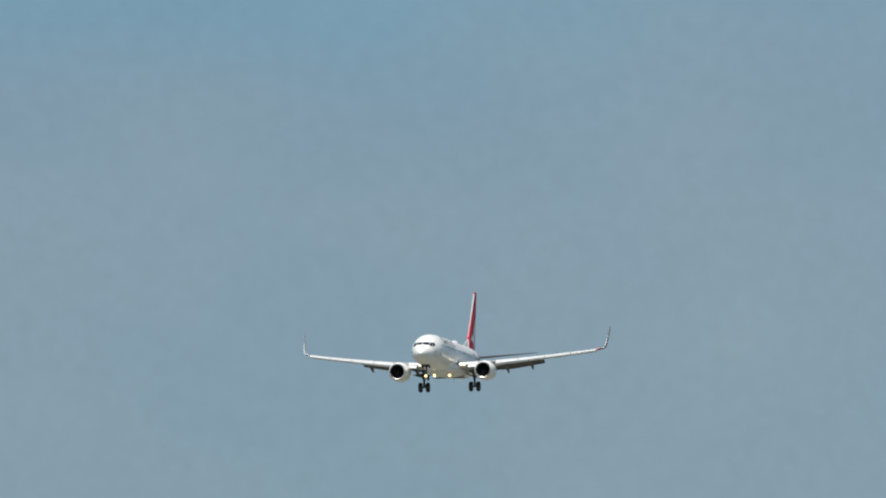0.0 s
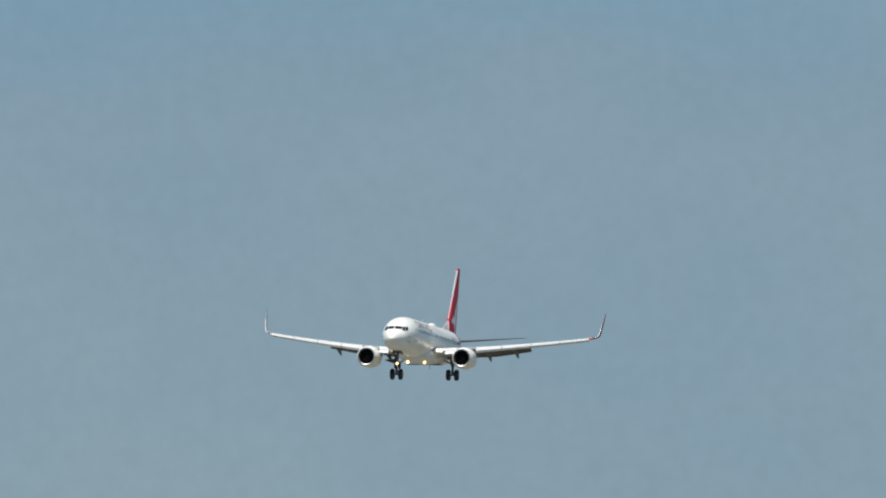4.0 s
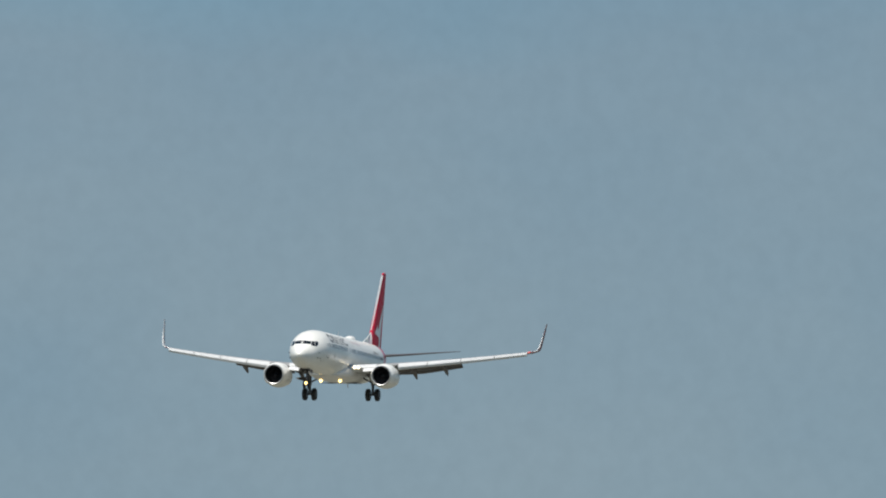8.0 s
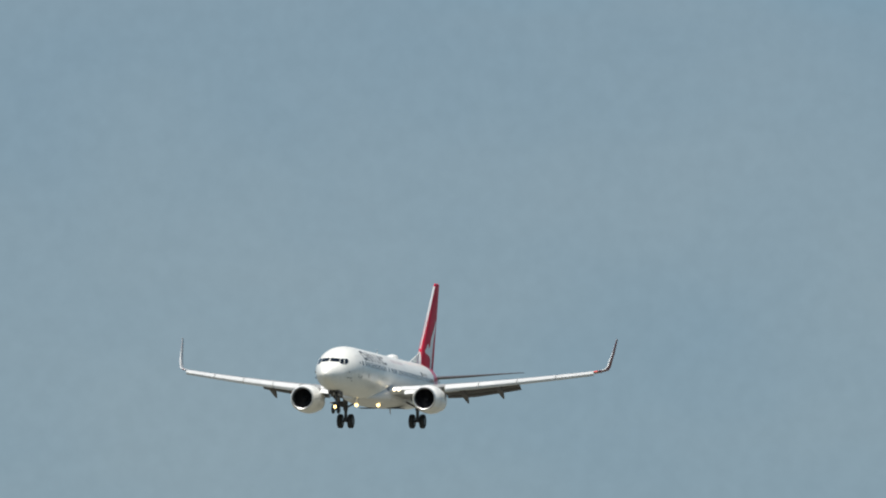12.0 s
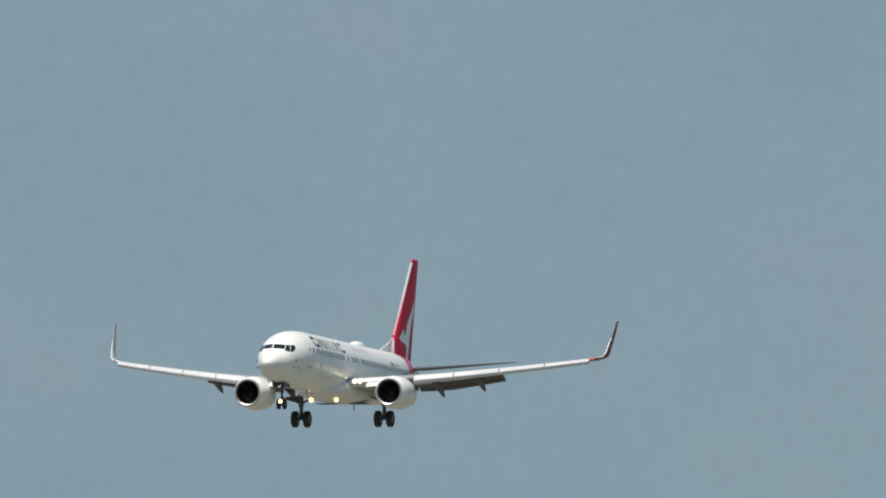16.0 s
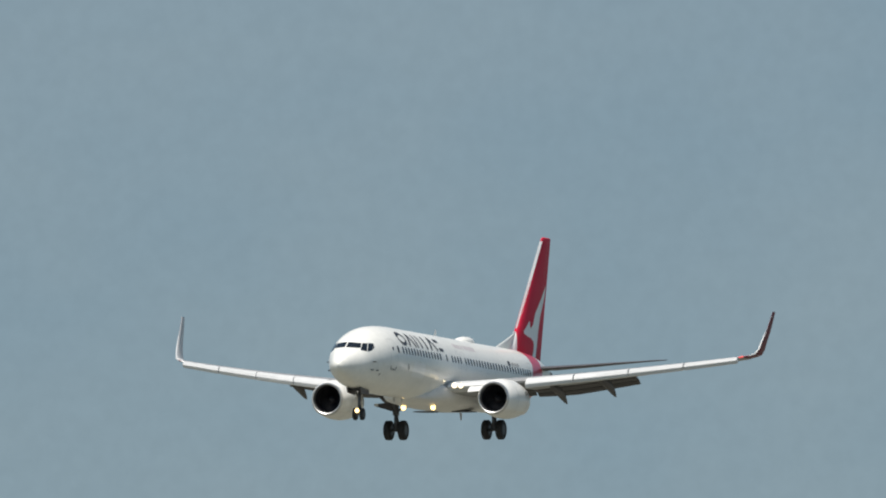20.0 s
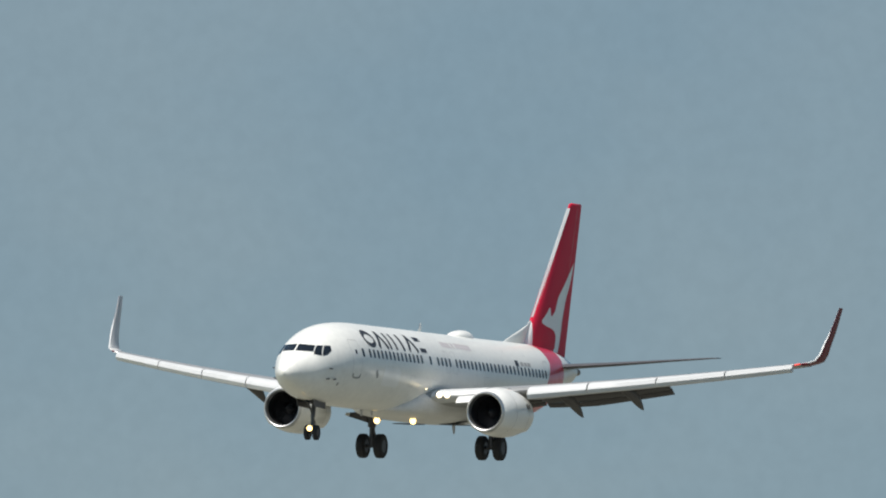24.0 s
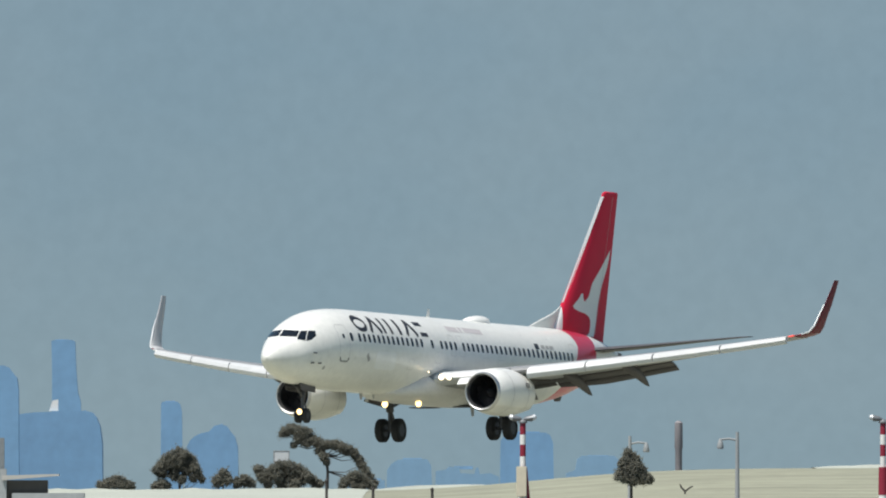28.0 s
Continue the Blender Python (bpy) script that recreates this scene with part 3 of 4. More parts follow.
# pale metal leading edge of the fin
rings = []
for z in (3.1, 5, 7, 8.4):
    le, te = fin_at(z)
    rings.append([(18 - le + 0.03, 0, z), (18 - le - 0.09, 0.085, z), (18 - le - 0.12, 0.0, z), (18 - le - 0.09, -0.085, z)])
part("fin_leading_edge", loft(rings), SLAT_METAL, fin, "bare metal leading edge")
for side in (1, -1):
    sk = fin_skin(side)
    emblem = [(37.2, 5.87), (37.02, 5.39), (36.72, 4.88), (36.13, 4.14), (35.78, 3.54), (35.56, 3.01), (35.35, 2.23), (35.15, 1.7), (35.06, 1.55), (34.21, 1.55), (34.50, 1.75), (34.61, 2.05),
              (34.61, 2.33), (34.41, 2.51), (33.99, 2.63), (33.19, 2.72), (32.71, 2.83), (32.63, 2.96), (33.25, 3.33), (33.60, 3.60), (33.74, 3.58), (33.80, 3.28), (33.95, 3.21), (34.41, 3.48), (34.62, 3.82), (34.85, 4.15), (35.93, 4.91)]
    part("tail_emblem", decal(emblem, sk, 0.3), WHITE, fin, "plain white sweeping emblem shape")
    part("rudder_seam", strip([(35.25, 1.7), (37.4, 8.4)], 0.03, sk), SEAM, fin)


def build_tailplane(side):
    rows = [(0.4, 32.6, 37.0, 0.82), (0.9, 32.95, 37.05, 0.86), (3, 34.45, 37.45, 1.09), (5, 35.85, 37.85, 1.33), (6.9, 37.2, 38.35, 1.55), (7.18, 37.6, 38.4, 1.58)]
    tailplane = part("tailplane", loft([section(le, side * y, z - 0.06, te - le, 0.07, (0, 1, 0), -2.5) for y, le, te, z in rows]), SHADED_TAIL_GREY, airliner, "grey horizontal tailplane")
    part("elevator", loft([section(te - 0.33 * (te - le), side * y, z - 0.05 + 0.67 * (te - le) * math.sin(radians(2.5)), 0.36 * (te - le), 0.1, (0, 1, 0), -1) for y, le, te, z in rows[1:5]]), SHADED_TAIL_GREY, tailplane)


for side in (1, -1):
    build_tailplane(side)


# ---- engines ----
def build_engine(side):
    hub = (18, side * 5.0, -2.02)
    sides = 56

    def squash(rings):
        # flattened underside of the cowl
        return [[(x, y, z + (0.07 if z < hub[2] - 0.75 else 0)) for x, y, z in r] for r in rings]
    engine = part("engine_nacelle", loft(squash(spin([(12.95, 0.93), (13.15, 1.02), (13.6, 1.11), (14.3, 1.17), (15.2, 1.17), (16.0, 1.08), (16.7, 0.95), (16.7, 0.91), (15.6, 0.93)], hub, sides)), cap=False),
                  WHITE, airliner, "white engine nacelle")
    part("inlet_lip", loft(spin([(13.0, 0.945), (12.86, 0.90), (12.80, 0.86), (12.82, 0.82), (12.92, 0.785), (13.1, 0.775)], hub, sides), cap=False), LIP_METAL, engine, "polished metal inlet lip")
    part("inlet_duct", loft(spin([(13.1, 0.776), (13.5, 0.77), (14.05, 0.80), (14.1, 0.2), (14.1, 0.01)], hub, sides), cap=False), FAN, engine, "dark inlet duct")
    blade_mesh = None
    for k in range(24):
        a = 2 * math.pi * k / 24
        if blade_mesh is None:
            bm = bmesh.new()
            rows = []
            for r, w, tw in ((0.24, 0.045, 0.07), (0.5, 0.07, 0.06), (0.765, 0.085, 0.045)):
                rows.append([bm.verts.new((tw, r, -w)), bm.verts.new((0.012, r, 0.0)), bm.verts.new((-tw, r, w)), bm.verts.new((-0.012, r, 0.0))])
            for p, q in zip(rows, rows[1:]):
                for i in range(4):
                    bm.faces.new((p[i], p[(i + 1) % 4], q[(i + 1) % 4], q[i]))
            ob = part("fan_blade", bm, FAN, engine, smooth=False)
            blade_mesh = ob.data
        else:
            ob = new("fan_blade", blade_mesh)
            ob.parent = engine
        ob.matrix_local = Matrix.Translation((18 - 13.85, hub[1], hub[2])) @ Matrix.Rotation(a, 4, "X")
    part("spinner", loft(spin([(13.38, 0.01), (13.45, 0.06), (13.65, 0.16), (13.95, 0.26), (14.05, 0.26)], hub, 24)), DARK, engine)
    part("core_nozzle", loft(spin([(16.0, 0.62), (16.7, 0.58), (17.5, 0.42), (17.5, 0.38), (16.9, 0.40)], hub, 32), cap=False), EXHAUST, engine, "brown steel core nozzle")
    part("exhaust_plug", loft(spin([(16.6, 0.3), (17.3, 0.26), (18.1, 0.03)], hub, 24)), EXHAUST, engine)
    rings = []
    for s, w, zb, zt in ((14.3, 0.03, -1.12, -0.98), (14.9, 0.14, -1.15, -0.88), (15.6, 0.2, -1.25, -0.84), (16.6, 0.2, -1.5, -0.95), (18.2, 0.18, -1.35, -1.1), (20.2, 0.04, -1.25, -1.15)):
        rings.append([(18 - s, hub[1] + w, zb), (18 - s, hub[1] + w * 0.8, zt), (18 - s, hub[1] - w * 0.8, zt), (18 - s, hub[1] - w, zb)])
    # its dark tone stands for the shade between nacelle and wing
    part("pylon", loft(rings), SHADED_FLAP_GREY, engine, "pylon between nacelle and wing, darkened for shade")
    # cowl seams and a small dark mark
    for s, r in ((14.0, 1.150), (15.6, 1.137)):
        part("cowl_seam", loft(squash(spin([(s - 0.015, r + 0.006), (s + 0.015, r + 0.006)], hub, sides)), cap=False), SEAM, engine)
    bm = bmesh.new()
    for a0, s0 in ((radians(18), 15.3),):
        for i in range(3):
            a = a0 if side > 0 else math.pi - a0
            q = [(18 - (s0 + u), hub[1] + 1.185 * math.cos(a + v), hub[2] + 1.185 * math.sin(a + v)) for u, v in ((i * 0.16, -0.1), (i * 0.16 + 0.1, -0.1), (i * 0.16 + 0.1, 0.1), (i * 0.16, 0.1))]
            bm.faces.new([bm.verts.new(p) for p in q])
    part("cowl_marking", bm, TITLE, engine)


for side in (1, -1):
    build_engine(side)


# ---- landing gear ----
def build_wheel(parent, x, y, z, r, w):
    prof = [(-w / 2, r * 0.55), (-w / 2, r * 0.82), (-w * 0.42, r * 0.94), (-w * 0.25, r), (0, r * 1.01), (w * 0.25, r), (w * 0.42, r * 0.94), (w / 2, r * 0.82), (w / 2, r * 0.55)]
    wheel = part("wheel", loft(spin(prof, (x, y, z), 36, "y"), cap=False), RUBBER, parent, "black rubber tyre")
    part("hub", loft(spin([(-w * 0.46, r * 0.56), (-w * 0.30, r * 0.5), (-w * 0.34, r * 0.2), (w * 0.34, r * 0.2), (w * 0.30, r * 0.5), (w * 0.46, r * 0.56)], (x, y, z), 24, "y")), HUB, wheel, "dull metal wheel hub")
    for k in (-0.3, 0, 0.3):
        part("tread_groove", loft(spin([(k * w - 0.012, r * 1.004), (k * w + 0.012, r * 1.004)], (x, y, z), 36, "y"), cap=False), DARK, wheel)


for side in (1, -1):
    y, x, z = side * 2.95, 18 - 19.2, -3.49
    gear = part("main_gear_strut", tube([(x + 0.15, side * 3.0, -1.3), (x + 0.05, y, -2.6), (x, y, -2.65), (x, y, -3.55)], [0.2, 0.19, 0.13, 0.12], 16), STRUT, airliner, "dark main landing-gear leg")
    build_wheel(gear, x, y + 0.43, z, 0.565, 0.40)
    build_wheel(gear, x, y - 0.43, z, 0.565, 0.40)
    part("axle", tube([(x, y - 0.42, z), (x, y + 0.42, z)], 0.085, 12), STRUT, gear)
    part("side_brace", tube([(x, y, -2.42), (x + 0.05, side * 1.6, -1.75)], 0.07, 10), STRUT, gear)
    part("drag_brace", tube([(x, y, -2.7), (x + 1.3, side * 2.8, -1.7)], 0.06, 10), STRUT, gear)
    part("torque_link", tube([(x - 0.12, y, -2.6), (x - 0.42, y, -3.0), (x - 0.12, y, -3.4)], 0.05, 8), STRUT, gear)
    part("brake_hose", tube([(x + 0.1, y + 0.08, -2.4), (x + 0.2, y + 0.12, -3.0), (x + 0.08, y + 0.2, -3.45)], 0.02, 6), DARK, gear)
    door = part("gear_door", loft([[(x + a, side * (b + 0.05 * a), c) for b, c in ((3.05, -2.42), (3.45, -2.30), (3.95, -2.16), (4.15, -2.05), (3.95, -1.98), (3.05, -1.9))] for a in (0.45, 0.3, -0.3, -0.45)]),
                SHADED_FLAP_GREY, gear, "dark open door along the leg", smooth=False)
    part("door_tip", box(x + 0.46, x + 0.5, side * 4.0 - 0.1, side * 4.0 + 0.1, -2.13, -1.98, 0.01), WHITE, door, "small white tip", smooth=False)
    # open wheel well, drawn as a thin dark disc for the shade inside
    rings = [[(18 - 19.2 + 0.7 * math.cos(2 * math.pi * k / 24), side * 1.15 + 0.75 * math.sin(2 * math.pi * k / 24), zz) for k in range(24)] for zz in (-2.452, -2.43)]
    part("wheel_well", loft(rings), DARK, airliner, "dark disc for the shade in an open wheel well")

x, z = 18 - 3.85, -3.42
nose_gear = part("nose_gear_strut", tube([(x - 0.2, 0, -1.7), (x, 0, -2.7), (x + 0.02, 0, -2.72), (x + 0.05, 0, -3.46)], [0.1, 0.1, 0.075, 0.07], 14), STRUT, airliner, "dark nose landing-gear leg")
build_wheel(nose_gear, x + 0.05, 0.21, z, 0.345, 0.2)
build_wheel(nose_gear, x + 0.05, -0.21, z, 0.345, 0.2)
part("axle", tube([(x + 0.05, -0.25, z), (x + 0.05, 0.25, z)], 0.05, 10), STRUT, nose_gear)
part("drag_brace", tube([(x, 0, -2.6), (x + 0.9, 0, -1.9)], 0.05, 8), STRUT, nose_gear)
part("torque_link", tube([(x - 0.08, 0, -2.75), (x - 0.32, 0, -3.0), (x - 0.05, 0, -3.25)], 0.04, 8), STRUT, nose_gear)
for k in (1, -1):
    part("nose_gear_door", loft([[(x + a, k * 0.38 + (0.0 if i == 0 else k * 0.03), b) for a, b in ((1.1, -1.92), (-0.5, -2.02), (-0.5, -2.32), (0.95, -2.25))] for i in (0, 1)]), SHADED_FLAP_GREY, airliner, "open grey nose-gear door", smooth=False)
# thin dark slab standing for the shade in the nose-gear well
part("nose_gear_well", box(x - 0.7, x + 1.0, -0.33, 0.33, -2.085, -2.05), DARK, airliner, smooth=False)


def lamp(name, s, y, z, r, mat, parent, label):
    body = part(name, loft(spin([(0.12, r * 0.5), (0.1, r * 0.9), (0.0, r * 1.1), (-0.02, r * 1.1), (-0.02, r * 0.98)], (18 - s, y, z), 20)), LIP_METAL, parent)
    part("lamp_lens", loft(spin([(-0.03, r), (-0.055, r * 0.7), (-0.065, r * 0.05)], (18 - s, y, z), 20)), mat, body, label)


lamp("taxi_light", 3.5, 0.0, -3.24, 0.13, LAMP_GOLD, nose_gear, "glowing golden taxi light")
for y in (0.85, -0.93):
    lamp("landing_light", 14.5, y, -2.46, 0.15, LAMP_GOLD, airliner, "glowing warm retractable landing light")
for side in (1, -1):
    lamp("wing_inspection_light", 13.8, side * 1.74, -1.0, 0.035, LAMP_WARM, airliner, "small glowing wing inspection light")
    for y in (2.26, 2.58):
        lamp("wing_root_light", 14.1 + (y - 2.26) * 0.5, side * y, -1.24, 0.14, LAMP_WARM, airliner, "glowing warm wing-root landing light")


# ---- the airfield: one sheet of dry grass, rising to a low swell, then running out to the horizon ----
def ground_z(x, y):
    d = math.hypot(x, y)
    swell = math.exp(-((d - 1500) / 330) ** 2)
    side = 0.5 + 0.5 * math.tanh((x - 6) / 8.0)
    return swell * (2.55 + 1.55 * side) + 0.05 * noise.noise((x * 0.05, y * 0.02, 0)) * swell


GRASS = material("dry_grass", (0.285, 0.285, 0.21), 0.95, vary=0.34, scale=0.09, fine=0.9, bump=0.05)


def tone_land_for_bounce():
    """The swell is dry, the land round it darker; unseen land is toned only to set light bounced on the airliner."""
    nt = GRASS.node_tree
    p = nt.nodes["Principled BSDF"]
    co = nt.nodes.new("ShaderNodeTexCoord")
    sep = nt.nodes.new("ShaderNodeSeparateXYZ")
    nt.links.new(co.outputs["Object"], sep.inputs[0])
    wob = nt.nodes.new("ShaderNodeTexNoise")
    wob.inputs["Scale"].default_value = 0.02
    nt.links.new(co.outputs["Object"], wob.inputs["Vector"])

    def maths(op, *values):
        n = nt.nodes.new("ShaderNodeMath")
        n.operation = op
        for i, v in enumerate(values):
            if isinstance(v, (int, float)):
                n.inputs[i].default_value = v
            else:
                nt.links.new(v, n.inputs[i])
        return n.outputs[0]
    edge = maths("MULTIPLY", wob.outputs["Fac"], 60.0)
    across = maths("LESS_THAN", maths("ADD", maths("ABSOLUTE", sep.outputs["X"]), edge), 105.0)
    along = maths("LESS_THAN", maths("ADD", maths("ABSOLUTE", maths("SUBTRACT", sep.outputs["Y"], 1325.0)), edge), 340.0)
    dry = maths("MULTIPLY", across, along)
    mix = nt.nodes.new("ShaderNodeMix")
    mix.data_type = "RGBA"
    src = p.inputs["Base Color"].links[0].from_socket
    nt.links.new(dry, mix.inputs[0])
    # made-up tone of the unseen land, kept low to limit bounced light
    mix.inputs[6].default_value = (0.145, 0.142, 0.112, 1)
    nt.links.new(src, mix.inputs[7])
    nt.links.new(mix.outputs[2], p.inputs["Base Color"])


tone_land_for_bounce()


def build_ground():
    bm = bmesh.new()
    xs = [-4900, -3000, -1500, -700, -300, -150] + [-100 + 2.5 * i for i in range(81)] + [120, 200, 400, 700, 1500, 3000, 4900]
    ys = [-4900, -2500, -1000, -300, -50, 0, 100, 250, 400, 550] + [650 + 25 * i for i in range(70)] + [2500, 2800, 3300, 4000, 4900]
    grid = [[bm.verts.new((x, y, ground_z(x, y))) for x in xs] for y in ys]
    for a, b in zip(grid, grid[1:]):
        for i in range(len(xs) - 1):
            bm.faces.new((a[i], a[i + 1], b[i + 1], b[i]))
    ob = part("ground", bm, GRASS, None)
    return tagged(ob, "dry yellow-green airfield grass rising to a low swell", "ground", kind="structure")


build_ground()


def gravel_strip(x0, x1, near, label):
    """Pale gravel over the top of the swell, from near to just past the crest, with a low windrow along the crest."""
    bm = bmesh.new()
    rows = []
    n = max(4, int((x1 - x0) / 1.2))
    for i in range(n + 1):
        x = x0 + (x1 - x0) * i / n
        fade = min(1.0, 0.1 + (x - x0) / 3.0, 0.1 + (x1 - x) / 3.0)
        h = (0.16 + 0.14 * noise.noise((x * 0.6, 3.1, 0)) + 0.08 * noise.noise((x * 2.1, 7.3, 0))) * fade
        edge = near + 14 * noise.noise((x * 0.25, 1.7, 0))
        ys = [edge + (1494 - edge) * k / 6 for k in range(7)]
        rows.append([bm.verts.new((x, y, ground_z(x, y) + (0.03 if k else -0.05))) for k, y in enumerate(ys)]
                    + [bm.verts.new((x, 1496, ground_z(x, 1500) + 0.03 + h)), bm.verts.new((x, 1504, ground_z(x, 1500) + 0.03 + h)), bm.verts.new((x, 1506, ground_z(x, 1500) - 0.05))])
    for p, q in zip(rows, rows[1:]):
        for k in range(len(p) - 1):
            bm.faces.new((p[k], q[k], q[k + 1], p[k + 1]))
    ob = part("gravel_strip", bm, PALE_GRAVEL, None)
    tagged(ob, label, "pavement", kind="structure")


PALE_GRAVEL = material("pale_gravel", (0.42, 0.44, 0.38), 0.9, vary=0.22, scale=0.3, fine=3)
gravel_strip(-32, -4.6, 1240, "broad pale gravel apron on the grass swell")
gravel_strip(-4.5, 2.6, 1470, "pale gravel strip along the top of the grass swell")
gravel_strip(23.5, 70, 1488, "pale gravel strip along the top of the grass swell")


def stand(x, y):
    return ground_z(x, y)


# ---- obstruction-light masts, banded red and white ----
MAST_RED = material("mast_red_paint", (0.27, 0.018, 0.04), 0.5, vary=0.15, scale=3)
MAST_WHITE = material("mast_white_paint", (0.78, 0.77, 0.74), 0.5, vary=0.08, scale=3)
PALE_BOX = material("cabinet_cream_paint", (0.66, 0.60, 0.46), 0.55, vary=0.1, scale=3)
STEEL = material("galvanised_steel", (0.24, 0.25, 0.26), 0.5, metal=0.5, vary=0.15, scale=3)
LENS = material("lamp_glass", (0.70, 0.72, 0.74), 0.2, vary=0.05, scale=4, coat=0.5)


def banded_mast(x, y, top, heads, cabinet):
    z0 = stand(x, y)
    mast = tagged(new("light_mast"), "red and white banded light mast in dry grass", "mast", "light masts")
    mast.location = (x, y, z0)
    h = top - z0
    # bands from the top down
    z, k = h - 0.14, 0
    for length in (0.40, 0.34, 0.40, 0.36, 0.95, 0.6, 0.6, 0.6, 0.6):
        low = max(0.0, z - length)
        r0, r1 = (0.10 if k < 4 else 0.15), (0.10 if k < 4 else 0.16)
        part("band", loft(spin([(low + 0.002, r1), (z - 0.002, r0)], (0, 0, 0), 16, "z")), MAST_RED if k % 2 == 0 else MAST_WHITE, mast, "red band" if k % 2 == 0 else "white band")
        z, k = low, k + 1
        if z <= 0:
            break
    part("collar", loft(spin([(h - 0.16, 0.07), (h - 0.15, 0.15), (h - 0.10, 0.15), (h - 0.02, 0.05)], (0, 0, 0), 16, "z")), STEEL, mast)
    part("base_plate", box(-0.3, 0.3, -0.3, 0.3, 0.0, 0.06, 0.01), STEEL, mast, smooth=False)
    for side in heads:
        rings = []
        for a, r in ((0.02, 0.05), (0.10, 0.10), (0.24, 0.14), (0.34, 0.15)):
            rings.append([(side * a, r * math.cos(2 * math.pi * i / 14), h - 0.02 + 0.12 * a + 0.75 * r * math.sin(2 * math.pi * i / 14)) for i in range(14)])
        head = part("lamp_head", loft(rings), STEEL, mast, "dark metal lamp head")
        part("lamp_cap", loft([[(side * a, r * math.cos(2 * math.pi * i / 14), h - 0.0 + 0.12 * a + 0.7 * r * math.sin(2 * math.pi * i / 14)) for i in range(14)]
                               for a, r in ((0.342, 0.15), (0.42, 0.13), (0.47, 0.05))]), LENS, head, "pale glass lamp cap")
    if cabinet:
        part("cabinet", box(-0.22, 0.13, -0.42, -0.18, h - 2.65, h - 1.62, 0.02), PALE_BOX, mast, "cream equipment cabinet", smooth=False)
        part("leg", tube([(0.08, 0, h - 1.75), (0.34, 0, 0)], 0.08, 10), MAST_RED, mast, "dark red slanting leg")
    return mast


banded_mast(2.71, 800.0, 4.65, (1, -1), True)
banded_mast(14.94, 800.0, 4.65, (-1,), False)


# ---- road lamps, a plain mast, marker posts ----
# Both greys are lightened to stand for haze in the distance.
POST = material("hazed_post_grey", (0.31, 0.325, 0.33), 0.6, vary=0.15, scale=2)
SHEATH = material("hazed_mast_sheath", (0.25, 0.235, 0.245), 0.7, vary=0.12, scale=2)


def road_lamp(x, y, top, arms):
    z0 = stand(x, y)
    lamp_post = tagged(new("street_lamp"), "grey steel street lamp with a drooping arm", "street lamp", "street lamps")
    lamp_post.location = (x, y, z0)
    h = top - z0
    part("post", tube([(0, 0, 0), (0, 0, h * 0.5), (0, 0, h)], [0.12, 0.095, 0.07], 12), POST, lamp_post)
    part("base_sleeve", loft(spin([(0, 0.17), (0.5, 0.16), (0.6, 0.12)], (0, 0, 0), 14, "z")), POST, lamp_post)
    for a in arms:
        arm = part("arm", tube([(0, 0, h - 0.35), (a * 0.5, 0, h - 0.28), (a * 0.95, 0, h - 0.32)], 0.045, 8), POST, lamp_post)
        part("lantern", loft(spin([(-0.42, 0.12), (-0.34, 0.15), (-0.12, 0.10), (0.03, 0.04)], (a, 0, h - 0.30), 14, "z")), POST, arm, "dark lantern")
    return lamp_post


road_lamp(12.49, 1000.0, 4.82, (-0.72,))
road_lamp(8.25, 1040.0, 4.77, (0.72,))
road_lamp(27.60, 1000.0, 4.87, (0.6,))


def plain_mast(x, y, top):
    z0 = stand(x, y)
    mast = tagged(new("mast"), "dark grey sheathed mast behind the grass swell", "mast")
    mast.location = (x, y, z0 - 0.1)
    h = top - z0 + 0.1
    part("post", loft(spin([(0, 0.26), (h * 0.6, 0.25), (h * 0.62, 0.30), (h * 0.97, 0.28), (h, 0.12)], (0, 0, 0), 14, "z")), SHEATH, mast)


plain_mast(17.00, 1700.0, 7.82)


BARE_WOOD = material("weathered_dark_wood", (0.06, 0.055, 0.05), 0.9, vary=0.3, scale=4)


def marker_post(x, y, h, w=0.06):
    post = tagged(new("marker_post"), "thin weathered grey marker post in the grass", "post", "marker posts")
    post.location = (x, y, stand(x, y))
    part("stake", tube([(0, 0, -0.05), (0, 0, h)], w, 8), BARE_WOOD, post)
    part("cap", loft(spin([(h, w * 1.3), (h + 0.08, w * 1.2), (h + 0.12, w * 0.4)], (0, 0, 0), 10, "z")), BARE_WOOD, post)


for x, y, h in ((-4.94, 1000.0, 2.44), (-2.97, 1000.0, 2.08), (-0.46, 1000.0, 2.06)):
    marker_post(x, y, h)


def forked_marker(x, y):
    marker = tagged(new("forked_marker"), "small dark forked marker stake in dry grass", "marker")
    marker.location = (x, y, stand(x, y) - 0.02)
    part("stem", tube([(0, 0, 0), (0, 0, 0.2)], 0.05, 8), BARE_WOOD, marker)
    part("prong", tube([(0, 0, 0.16), (-0.22, 0, 0.42), (-0.27, 0, 0.55)], [0.05, 0.05, 0.03], 8), BARE_WOOD, marker)
    part("prong", tube([(0, 0, 0.16), (0.25, 0, 0.36), (0.42, 0, 0.44)], [0.05, 0.045, 0.03], 8), BARE_WOOD, marker)


forked_marker(12.96, 1262.0)


